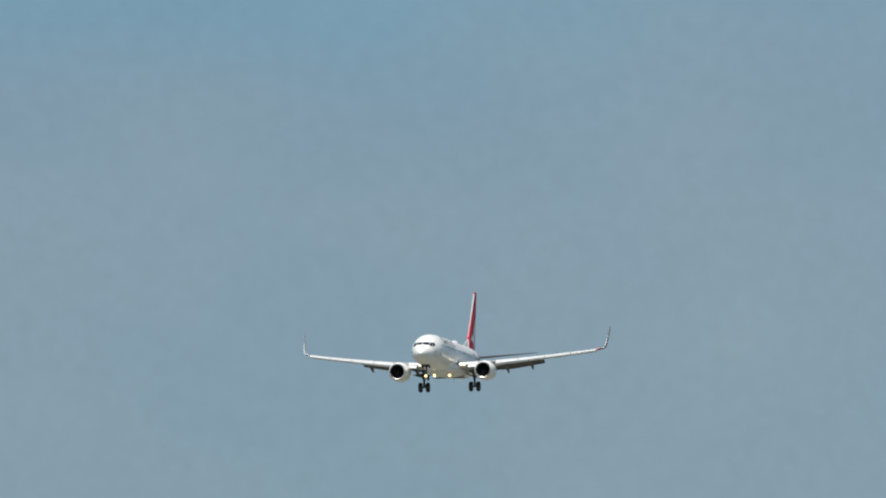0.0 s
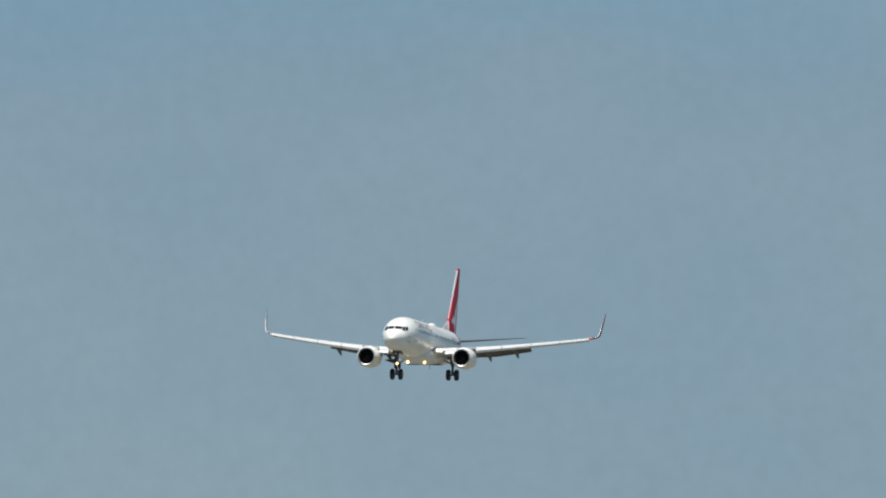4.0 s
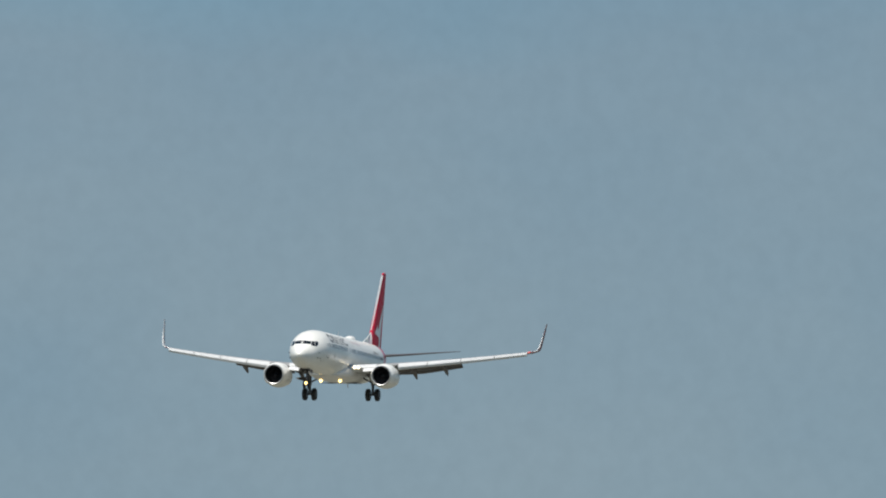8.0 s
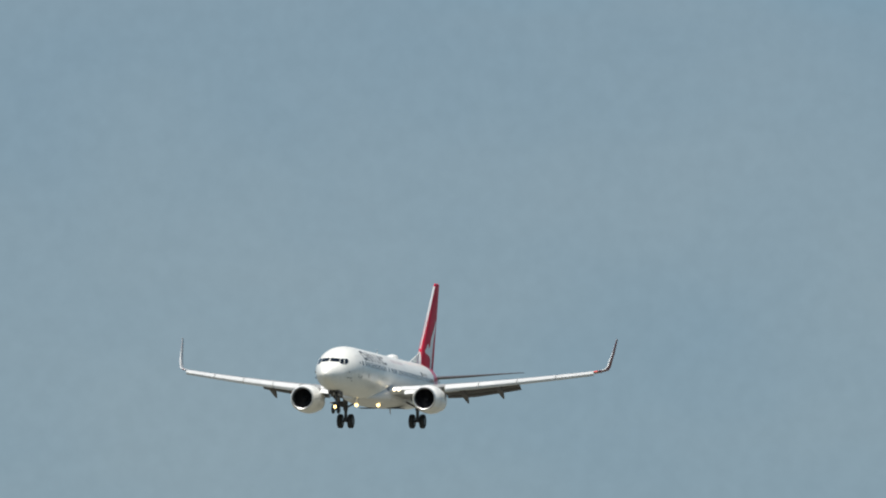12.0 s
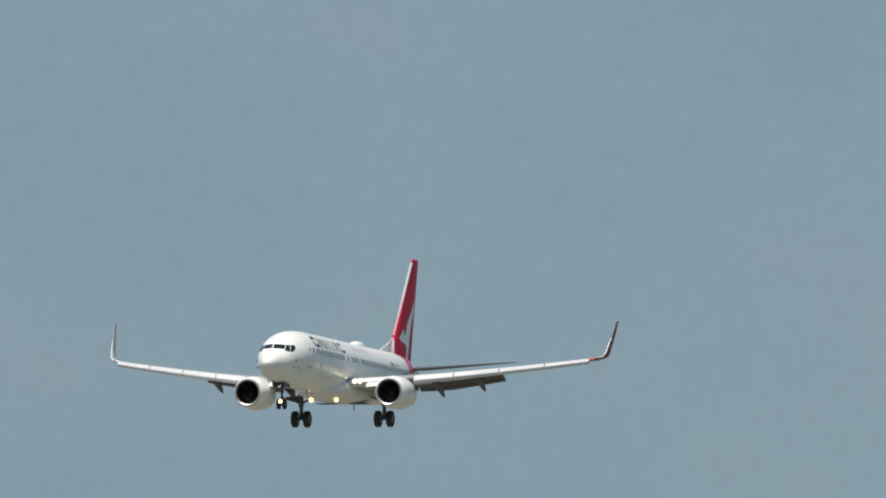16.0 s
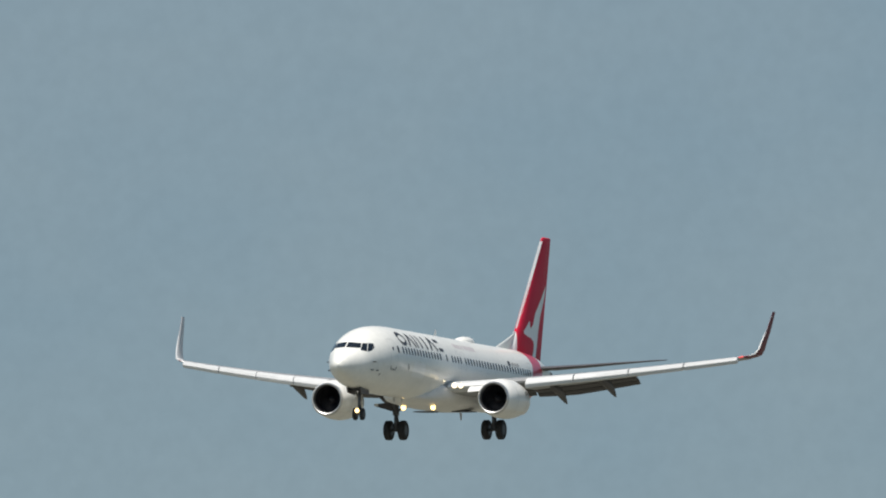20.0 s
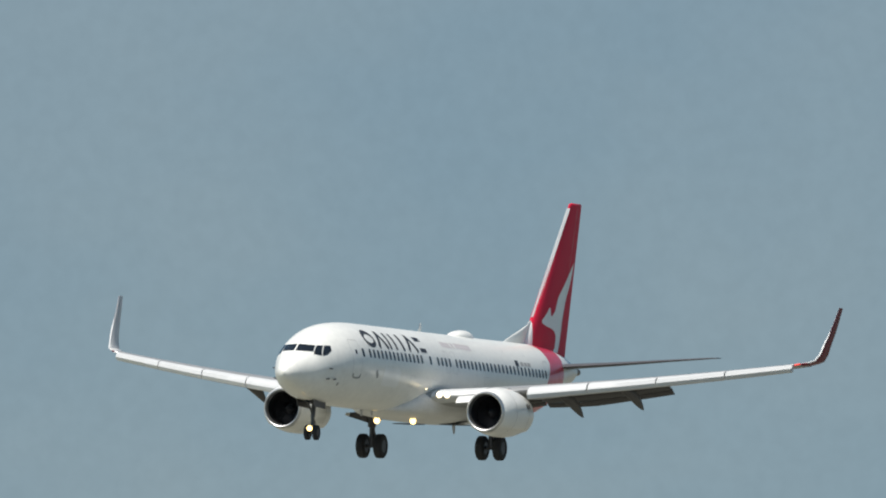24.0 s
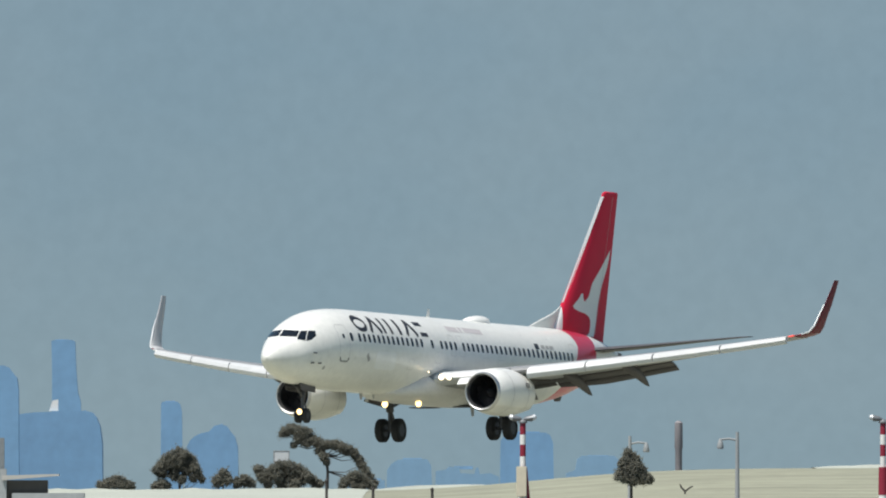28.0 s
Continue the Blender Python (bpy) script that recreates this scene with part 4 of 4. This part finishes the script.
def build_signboard(x, y, z0, z1, wide):
    board = tagged(new("signboard"), "blank pale signboard on two posts behind shrubs", "sign")
    ground = stand(x, y)
    board.location = (x, y, ground)
    low, high = z0 - ground, z1 - ground
    part("panel", box(-wide / 2, wide / 2, -0.03, 0.03, low, high, 0.01), PALE_BOARD, board, "faded pale grey panel", smooth=False)
    for a, b, c, d in ((-wide / 2, wide / 2, high - 0.06, high + 0.02), (-wide / 2 - 0.04, -wide / 2 + 0.05, low, high), (wide / 2 - 0.05, wide / 2 + 0.04, low, high)):
        part("frame_bar", box(a, b, -0.06, -0.034, c, d, 0.01), POST, board, smooth=False)
    for a in (-wide * 0.4, wide * 0.4):
        part("leg", box(a - 0.06, a + 0.06, 0.034, 0.14, 0.0, high - 0.1, 0.01), POST, board, smooth=False)


PALE_BOARD = material("faded_board_paint", (0.55, 0.57, 0.58), 0.7, vary=0.06, scale=2)
build_signboard(-13.3, 1940.0, 5.19, 6.21, 1.26)


# ---- shed beside the field ----
def build_shed():
    x, y = -22.57, 1300.0
    shed = tagged(new("shed"), "low dark airfield shed with a pale overhanging roof", "shed")
    z0 = stand(x, y)
    shed.location = (x, y, z0)
    zr = 3.10 - z0
    part("wall", box(-1.5, 0.75, 0, 2.4, 0, zr, 0.02), material("shed_dark_wall", (0.07, 0.065, 0.06), 0.8, vary=0.2, scale=2), shed, "dark wall", smooth=False)
    bm = loft([[(-1.75, -0.5, zr), (1.38, -0.5, zr + 0.24), (1.38, -0.5, zr + 0.34), (-1.75, -0.5, zr + 0.26)], [(-1.75, 2.8, zr), (1.38, 2.8, zr + 0.24), (1.38, 2.8, zr + 0.34), (-1.75, 2.8, zr + 0.26)]])
    part("roof", bm, material("pale_sheet_roof", (0.42, 0.40, 0.37), 0.5, vary=0.1, scale=2), shed, "pale sheet-metal roof", smooth=False)
    part("annex", box(-1.2, 2.8, -0.6, 1.6, 0, 2.39 - z0, 0.02), POST, shed, "dark grey lean-to", smooth=False)
    part("post", box(-2.02, -1.5, -0.3, 0.1, 0, 3.73 - z0, 0.02), POST, shed, "grey corner post", smooth=False)
    part("flue", box(-1.95, -1.62, -0.2, 0.05, 3.73 - z0, 5.44 - z0, 0.02), STEEL, shed, "upright flue", smooth=False)


build_shed()


# ---- trees ----
# Leaf colour is lifted above plain foliage to stand for distant haze.
LEAF = material("haze_lifted_gum_leaf", (0.20, 0.19, 0.15), 0.9, vary=0.3, scale=0.6, fine=4)

def let_light_through(mat, amount, tint):
    """Thin leaves pass part of the light."""
    nt = mat.node_tree
    out, p = nt.nodes["Material Output"], nt.nodes["Principled BSDF"]
    thin_leaf, both = nt.nodes.new("ShaderNodeBsdfTranslucent"), nt.nodes.new("ShaderNodeMixShader")
    thin_leaf.inputs["Color"].default_value = (*tint, 1)
    both.inputs[0].default_value = amount
    nt.links.new(p.outputs[0], both.inputs[1])
    nt.links.new(thin_leaf.outputs[0], both.inputs[2])
    nt.links.new(both.outputs[0], out.inputs["Surface"])


# strong pass-through, also set to lift the crowns as haze would
let_light_through(LEAF, 0.5, (0.27, 0.29, 0.26))
BARK = material("gum_bark", (0.07, 0.062, 0.055), 0.9, vary=0.3, scale=2, bump=0.02)


def build_tree(name, label, y, x, clumps, trunk, leaf, seed):
    """clumps: offset from the trunk, height over datum, radius; trunk: points of offset and height."""
    rng = random.Random(seed)
    z0 = stand(x, y)
    plant = tagged(new(name), label, "tree" if name != "shrub" else "shrub", "trees by the airfield")
    plant.location = (x, y, z0)
    pts = [(trunk[0][0], 0, -0.1)] + [(a, 0, max(0.1, z - z0)) for a, z in trunk]
    thick = 0.017 * max(z - z0 for _, z, _ in clumps) + 0.03
    stem = part("trunk", tube(pts, [thick * (1 - 0.5 * i / (len(pts) - 1)) for i in range(len(pts))], 10), BARK, plant)
    for a, z, r in clumps:
        k = min(pts[1:], key=lambda p: (p[0] - a) ** 2 + (p[2] - (z - z0)) ** 2)
        dy = rng.uniform(-0.7, 0.7) * r
        end = Vector((a, dy, z - z0))
        start = Vector(k)
        mid = start.lerp(end, 0.5) + Vector((0, 0, -0.12 * (end - start).length))
        if (end - start).length > 0.15:
            part("limb", tube([start, mid, end], [thick * 0.35, thick * 0.22, thick * 0.1], 6), BARK, stem)
    verts, faces = [], []
    for a, z, r in clumps:
        c = Vector((a, rng.uniform(-0.6, 0.6) * r, z - z0))
        for i in range(int((220 + 160 * r) * 0.8 / leaf)):
            d = Vector((rng.gauss(0, 1), rng.gauss(0, 1), rng.gauss(0, 0.85))).normalized()
            ragged = 1.0 + 0.5 * noise.noise(d * 1.6 + c * 1.3) + 0.25 * noise.noise(d * 4.5 + c)
            rad = r * (0.2 + 0.95 * rng.random() ** 0.6) * ragged * (rng.uniform(1.05, 1.6) if rng.random() < 0.16 else 1.0)
            p = c + d * rad
            u = Vector((rng.gauss(0, 1), rng.gauss(0, 1), rng.gauss(0, 1))).normalized()
            v = u.orthogonal().normalized()
            s = leaf * rng.uniform(0.6, 1.3)
            faces.append([len(verts) + k for k in range(4)])
            verts += [p + u * s * e + v * s * 0.55 * f for e, f in ((-1, 0), (0, -1), (1, 0), (0, 1))]
    mesh = bpy.data.meshes.new("crown")
    mesh.from_pydata(verts, [], faces)
    bm = bmesh.new()
    bm.from_mesh(mesh)
    bpy.data.meshes.remove(mesh)
    part("crown", bm, LEAF, plant, "dark grey-green leaves", smooth=False)
    return plant


build_tree("gum_tree", "tall straggly gum tree with a windswept layered crown", 1900.0, -9.34,
           [(-3.46, 7.58, 0.36), (-2.87, 7.85, 0.44), (-2.32, 7.67, 0.48), (-1.73, 7.58, 0.44), (-2.23, 7.08, 0.44), (-1.64, 6.8, 0.36), (-1.18, 7.03, 0.32), (-0.73, 6.8, 0.32), (-0.32, 6.53, 0.36), (0.14, 6.62, 0.32), (0.64, 6.58, 0.36), (1.18, 6.39, 0.36), (1.69, 6.21, 0.36), (2.14, 5.94, 0.32), (2.51, 5.48, 0.32), (2.78, 4.98, 0.32), (3.1, 4.48, 0.32), (3.42, 3.98, 0.32), (3.69, 3.48, 0.32), (-0.59, 6.12, 0.32), (-0.27, 5.67, 0.32), (-0.05, 5.21, 0.24), (-2.69, 6.58, 0.2), (1.5, 6.03, 0.24)],
           [(0.0, 3.02), (0.05, 4.44), (-0.09, 5.76), (-0.5, 6.49)], 0.06, 3)
build_tree("gum_tree", "dense dark gum tree at the edge of the airfield", 1920.0, -12.38,
           [(-2.63, 4.6, 0.36), (-2.35, 4.0, 0.4), (-1.89, 4.33, 0.36), (-1.43, 4.69, 0.32), (-0.97, 4.97, 0.32), (-0.46, 4.93, 0.36), (0.04, 4.88, 0.4), (0.55, 4.65, 0.4), (0.96, 4.33, 0.36), (1.38, 3.96, 0.36), (1.88, 3.68, 0.36), (2.34, 3.45, 0.28), (-1.16, 4.1, 0.52), (-0.14, 4.14, 0.56), (0.78, 3.77, 0.44), (-1.89, 3.54, 0.36), (-0.79, 3.45, 0.4), (0.32, 3.41, 0.4)],
           [(-0.14, 3.04), (-0.14, 4.23)], 0.06, 4)
build_tree("gum_tree", "dense dark gum tree at the edge of the airfield", 1880.0, -6.85,
           [(-0.9, 3.64, 0.35), (-0.45, 4.0, 0.31), (-0.0, 4.09, 0.35), (0.45, 3.91, 0.31), (0.81, 3.51, 0.35), (-0.18, 3.42, 0.35), (-1.17, 3.28, 0.24), (0.36, 3.28, 0.31), (1.26, 3.19, 0.24)],
           [(-0.09, 2.92), (-0.0, 3.82)], 0.06, 5)
build_tree("gum_tree", "broad dark gum tree with a ragged crown", 1900.0, -21.32,
           [(-1.78, 4.57, 0.32), (-1.41, 4.94, 0.36), (-1.0, 5.35, 0.4), (-0.5, 5.71, 0.4), (0.04, 5.98, 0.36), (0.54, 5.76, 0.36), (0.95, 5.35, 0.4), (1.27, 4.8, 0.36), (1.55, 4.3, 0.32), (-0.64, 4.94, 0.48), (0.09, 5.12, 0.52), (0.64, 4.57, 0.44), (-1.32, 4.3, 0.36), (-0.37, 4.12, 0.4), (0.27, 3.84, 0.32), (1.23, 3.93, 0.28), (1.87, 3.84, 0.24), (-1.51, 3.39, 0.28), (-0.87, 3.3, 0.2)],
           [(0.09, 2.93), (-0.0, 4.89)], 0.06, 6)
build_tree("shrub", "small dark rounded shrub on the skyline", 1900.0, -17.72,
           [(-0.46, 3.66, 0.41), (0.05, 4.21, 0.41), (0.32, 3.75, 0.36)],
           [(0.00, 2.75), (0.00, 3.98)], 0.07, 7)
build_tree("shrub", "small dark rounded shrub on the skyline", 1900.0, -16.13,
           [(-0.46, 3.57, 0.36), (0.14, 3.75, 0.41), (0.64, 3.52, 0.32)],
           [(0.09, 2.75), (0.09, 3.66)], 0.07, 8)
build_tree("shrub", "small dark rounded shrub on the skyline", 1900.0, -22.83,
           [(-0.32, 3.20, 0.36), (0.14, 3.39, 0.41)],
           [(-0.05, 2.66), (-0.05, 3.29)], 0.07, 9)
build_tree("shrub", "wide low dark shrub on the skyline", 1850.0, -25.69,
           [(-1.11, 3.25, 0.31), (-0.58, 3.43, 0.40), (0.00, 3.56, 0.44), (0.58, 3.39, 0.40), (1.15, 3.25, 0.31)],
           [(0.00, 2.63), (0.00, 3.43)], 0.07, 10)
build_tree("young_tree", "young tree with a dense pointed grey-green crown", 1020.0, 8.15,
           [(-0.12, 3.88, 0.22), (0.12, 3.68, 0.22), (-0.32, 3.49, 0.24), (0.02, 3.34, 0.27), (0.37, 3.24, 0.22), (-0.42, 3.05, 0.27), (0.02, 2.92, 0.29), (0.46, 2.92, 0.24), (0.76, 2.85, 0.15)],
           [(0.00, 1.46), (0.00, 2.56), (0.00, 3.66)], 0.045, 11)
build_tree("gum_tree", "broad dark gum tree behind the grass swell", 1900.0, 42.19,
           [(-1.91, 5.35, 0.50), (-1.37, 6.03, 0.59), (-0.68, 6.62, 0.64), (0.09, 6.94, 0.68), (0.91, 6.71, 0.68), (1.55, 6.03, 0.59), (1.91, 5.21, 0.50), (-0.23, 5.66, 0.82), (0.68, 5.35, 0.73)],
           [(0.00, 2.84), (0.00, 6.03)], 0.07, 12)
build_tree("gum_tree", "broad dark gum tree behind the grass swell", 1900.0, 45.93,
           [(-0.77, 5.35, 0.46), (-0.18, 5.76, 0.55), (0.46, 5.48, 0.55), (0.91, 5.03, 0.41)],
           [(0.00, 2.84), (0.00, 5.35)], 0.07, 13)


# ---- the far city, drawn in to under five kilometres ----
# Distance haze is mixed into both facade colours as blue.
CITY = material("haze_tinted_blue_facade", (0.18, 0.335, 0.52), 0.9, vary=0.1, scale=0.11, fine=0.5)
CITY_PALE = material("pale_haze_tinted_facade", (0.215, 0.36, 0.505), 0.9, vary=0.09, scale=0.11, fine=0.5)


def city_tower(label, y, outline, facade):
    """A building from its front outline, (x, z); the roof plant stands back from the front."""
    x0 = outline[0][0]
    tower = tagged(new("city_building"), label, "building", "city skyline")
    tower.location = (x0, y, 0)
    wide, top = outline[-1][0] - x0, max(z for _, z in outline)
    depth = max(3.0, 0.7 * wide)
    front = [(a - x0, 0.0, max(z, 0.0)) for a, z in outline]
    block = part("block", loft([front, [(a, depth, z) for a, _, z in front]]), facade, tower, smooth=False)
    flat = [a - x0 for a, z in outline if z > top - 0.25]
    mid, half = (min(flat) + max(flat)) / 2, 0.3 * (max(flat) - min(flat)) + 0.1
    part("roof_plant", box(mid - half, mid + half, 0.3 * depth, 0.7 * depth, top - 0.5, top + 0.1, 0.02), facade, block, smooth=False)


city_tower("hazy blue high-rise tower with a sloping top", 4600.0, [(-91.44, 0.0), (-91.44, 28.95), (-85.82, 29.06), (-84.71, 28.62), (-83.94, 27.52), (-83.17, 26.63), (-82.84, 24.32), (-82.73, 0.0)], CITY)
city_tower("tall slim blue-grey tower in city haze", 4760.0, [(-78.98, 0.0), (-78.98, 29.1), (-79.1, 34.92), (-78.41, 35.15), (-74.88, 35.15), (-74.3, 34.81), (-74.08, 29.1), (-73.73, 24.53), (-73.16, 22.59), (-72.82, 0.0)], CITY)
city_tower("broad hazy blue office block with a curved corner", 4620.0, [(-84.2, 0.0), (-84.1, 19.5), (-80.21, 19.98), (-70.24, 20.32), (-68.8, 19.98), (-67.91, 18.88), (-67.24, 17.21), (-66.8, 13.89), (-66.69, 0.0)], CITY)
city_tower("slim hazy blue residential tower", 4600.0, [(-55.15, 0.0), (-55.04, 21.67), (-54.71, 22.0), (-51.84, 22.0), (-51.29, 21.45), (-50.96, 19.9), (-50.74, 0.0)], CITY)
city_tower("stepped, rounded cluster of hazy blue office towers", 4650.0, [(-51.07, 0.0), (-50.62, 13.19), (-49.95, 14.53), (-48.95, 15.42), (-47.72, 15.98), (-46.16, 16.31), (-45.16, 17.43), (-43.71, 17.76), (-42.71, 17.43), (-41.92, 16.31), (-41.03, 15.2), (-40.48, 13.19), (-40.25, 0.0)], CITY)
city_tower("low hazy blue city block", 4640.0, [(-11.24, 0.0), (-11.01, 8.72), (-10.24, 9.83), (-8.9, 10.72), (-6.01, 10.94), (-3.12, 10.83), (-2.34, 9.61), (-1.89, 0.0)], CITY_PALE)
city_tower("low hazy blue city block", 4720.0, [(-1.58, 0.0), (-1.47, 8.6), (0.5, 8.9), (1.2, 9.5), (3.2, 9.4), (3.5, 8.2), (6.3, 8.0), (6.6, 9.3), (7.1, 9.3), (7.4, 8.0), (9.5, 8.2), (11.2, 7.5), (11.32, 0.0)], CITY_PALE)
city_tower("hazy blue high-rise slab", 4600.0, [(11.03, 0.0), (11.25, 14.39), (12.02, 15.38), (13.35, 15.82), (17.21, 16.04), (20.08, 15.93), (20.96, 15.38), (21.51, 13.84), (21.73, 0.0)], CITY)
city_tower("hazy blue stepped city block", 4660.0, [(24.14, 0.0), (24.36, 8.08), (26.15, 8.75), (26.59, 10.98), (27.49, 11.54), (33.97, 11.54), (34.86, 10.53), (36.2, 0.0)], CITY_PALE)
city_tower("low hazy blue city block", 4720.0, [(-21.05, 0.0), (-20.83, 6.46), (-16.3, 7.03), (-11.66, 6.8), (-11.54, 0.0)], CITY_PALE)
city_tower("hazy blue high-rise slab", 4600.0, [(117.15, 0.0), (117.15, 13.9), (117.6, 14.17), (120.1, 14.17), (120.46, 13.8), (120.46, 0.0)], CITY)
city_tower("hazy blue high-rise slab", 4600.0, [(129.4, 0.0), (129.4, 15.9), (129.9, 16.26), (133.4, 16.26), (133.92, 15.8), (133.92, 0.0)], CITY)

# a glint on the far roof, put in as a solid white shape
glint = tagged(new("roof_glint_shape"), "small white shape standing for a glint on a far office roof", "panel")
glint.location = (-76.35, 4621.0, 20.31)
part("panel", loft([[(-0.9, 0, -0.05), (0.9, 0, -0.05), (0.9, 0, 2.2), (-0.2, 0, 2.0)], [(-0.9, 1.0, -0.05), (0.9, 1.0, -0.05), (0.9, 1.0, 2.2), (-0.2, 1.0, 2.0)]]), MAST_WHITE, glint, smooth=False)


# ---- what moves ----
# seconds; place in metres; roll, pitch and heading in degrees
def motions():
    walk(airliner, [
        (0, pose(850.76, 2572.98, 111.76, 0.85, -1.47, -118.19)), (0.5, pose(834.66, 2540.38, 109.86, -0.00, -1.51, -118.00)),
        (1, pose(818.74, 2508.28, 107.97, -0.33, -1.40, -117.84)), (1.5, pose(803.24, 2477.34, 106.16, -0.21, -1.42, -117.71)),
        (2, pose(788.15, 2447.69, 104.39, -0.24, -1.18, -117.61)), (2.5, pose(773.34, 2418.82, 102.65, -0.49, -1.09, -117.50)),
        (3, pose(758.51, 2389.86, 100.90, -0.94, -1.06, -117.50)), (3.5, pose(743.28, 2359.78, 99.10, -1.44, -1.13, -117.60)),
        (5.5, pose(679.39, 2230.69, 91.47, -0.05, -1.90, -117.98)), (6, pose(663.56, 2198.62, 89.58, 0.77, -1.95, -118.06)),
        (6.5, pose(647.70, 2166.43, 87.71, 1.42, -1.85, -118.10)), (7, pose(631.73, 2133.94, 85.84, 1.76, -1.60, -118.09)),
        (7.5, pose(615.60, 2100.75, 83.94, 0.67, -1.21, -118.02)), (8, pose(599.46, 2067.57, 82.04, -1.14, -0.95, -117.95)),
        (8.5, pose(583.59, 2035.24, 80.15, -2.07, -1.09, -117.89)), (9, pose(568.03, 2003.83, 78.29, -1.34, -1.38, -117.86)),
        (9.5, pose(552.76, 1973.84, 76.48, 0.63, -1.72, -117.98)), (10, pose(537.42, 1943.63, 74.66, 1.80, -1.75, -118.25)),
        (10.5, pose(521.84, 1912.14, 72.81, 2.70, -1.50, -118.44)), (11, pose(506.19, 1880.48, 70.97, 2.23, -1.19, -118.49)),
        (11.5, pose(490.72, 1849.32, 69.14, 0.63, -1.24, -118.30)), (12, pose(475.38, 1819.34, 67.33, -0.66, -1.48, -118.24)),
        (12.5, pose(460.05, 1788.95, 65.52, -0.82, -1.58, -118.12)), (13, pose(444.60, 1757.92, 63.73, -0.28, -1.72, -118.07)),
        (13.5, pose(429.08, 1726.63, 61.92, -0.45, -1.83, -118.11)), (15.5, pose(367.26, 1604.13, 54.57, -0.25, -1.81, -118.18)),
        (16, pose(351.71, 1572.82, 52.74, -0.15, -1.86, -118.21)), (16.5, pose(336.21, 1541.48, 50.93, -1.07, -2.10, -118.29)),
        (17, pose(320.86, 1511.48, 49.12, 0.18, -1.62, -118.46)), (17.5, pose(305.66, 1481.72, 47.31, 0.50, -1.67, -118.37)),
        (18, pose(290.40, 1452.18, 45.49, -0.03, -1.70, -118.17)), (18.5, pose(274.76, 1420.15, 43.66, 0.20, -1.68, -118.04)),
        (19, pose(259.04, 1388.11, 41.82, 0.93, -1.63, -118.13)), (19.5, pose(243.60, 1357.42, 40.00, 0.65, -1.74, -118.20)),
        (20, pose(228.33, 1328.21, 38.19, -0.07, -1.79, -118.24)), (20.5, pose(212.80, 1296.96, 36.36, -0.57, -1.45, -118.25)),
        (21, pose(197.36, 1266.11, 34.54, -0.40, -1.15, -118.13)), (21.5, pose(182.01, 1236.79, 32.74, -1.52, -1.21, -118.09)),
        (23.5, pose(120.09, 1114.31, 25.42, -2.14, -1.30, -116.50)), (24, pose(104.58, 1084.03, 23.60, -1.38, -1.32, -116.26)),
        (24.5, pose(88.98, 1053.27, 21.74, -2.11, -0.91, -116.02)), (25, pose(73.38, 1021.89, 19.87, -1.28, -0.94, -115.89)),
        (25.5, pose(58.55, 991.82, 18.01, 0.13, -1.46, -115.97)), (26, pose(46.71, 1016.96, 16.23, 0.16, -1.83, -116.02)),
        (26.5, pose(35.87, 1087.69, 14.32, 0.28, -1.91, -115.81)), (27, pose(22.71, 1052.58, 12.02, -0.70, -1.71, -115.62)),
        (27.5, pose(10.61, 1032.21, 9.95, 0.46, -1.59, -115.65)), (28, pose(-0.38, 1121.74, 8.86, 0.96, -1.95, -116.07)),
    ])


motions()
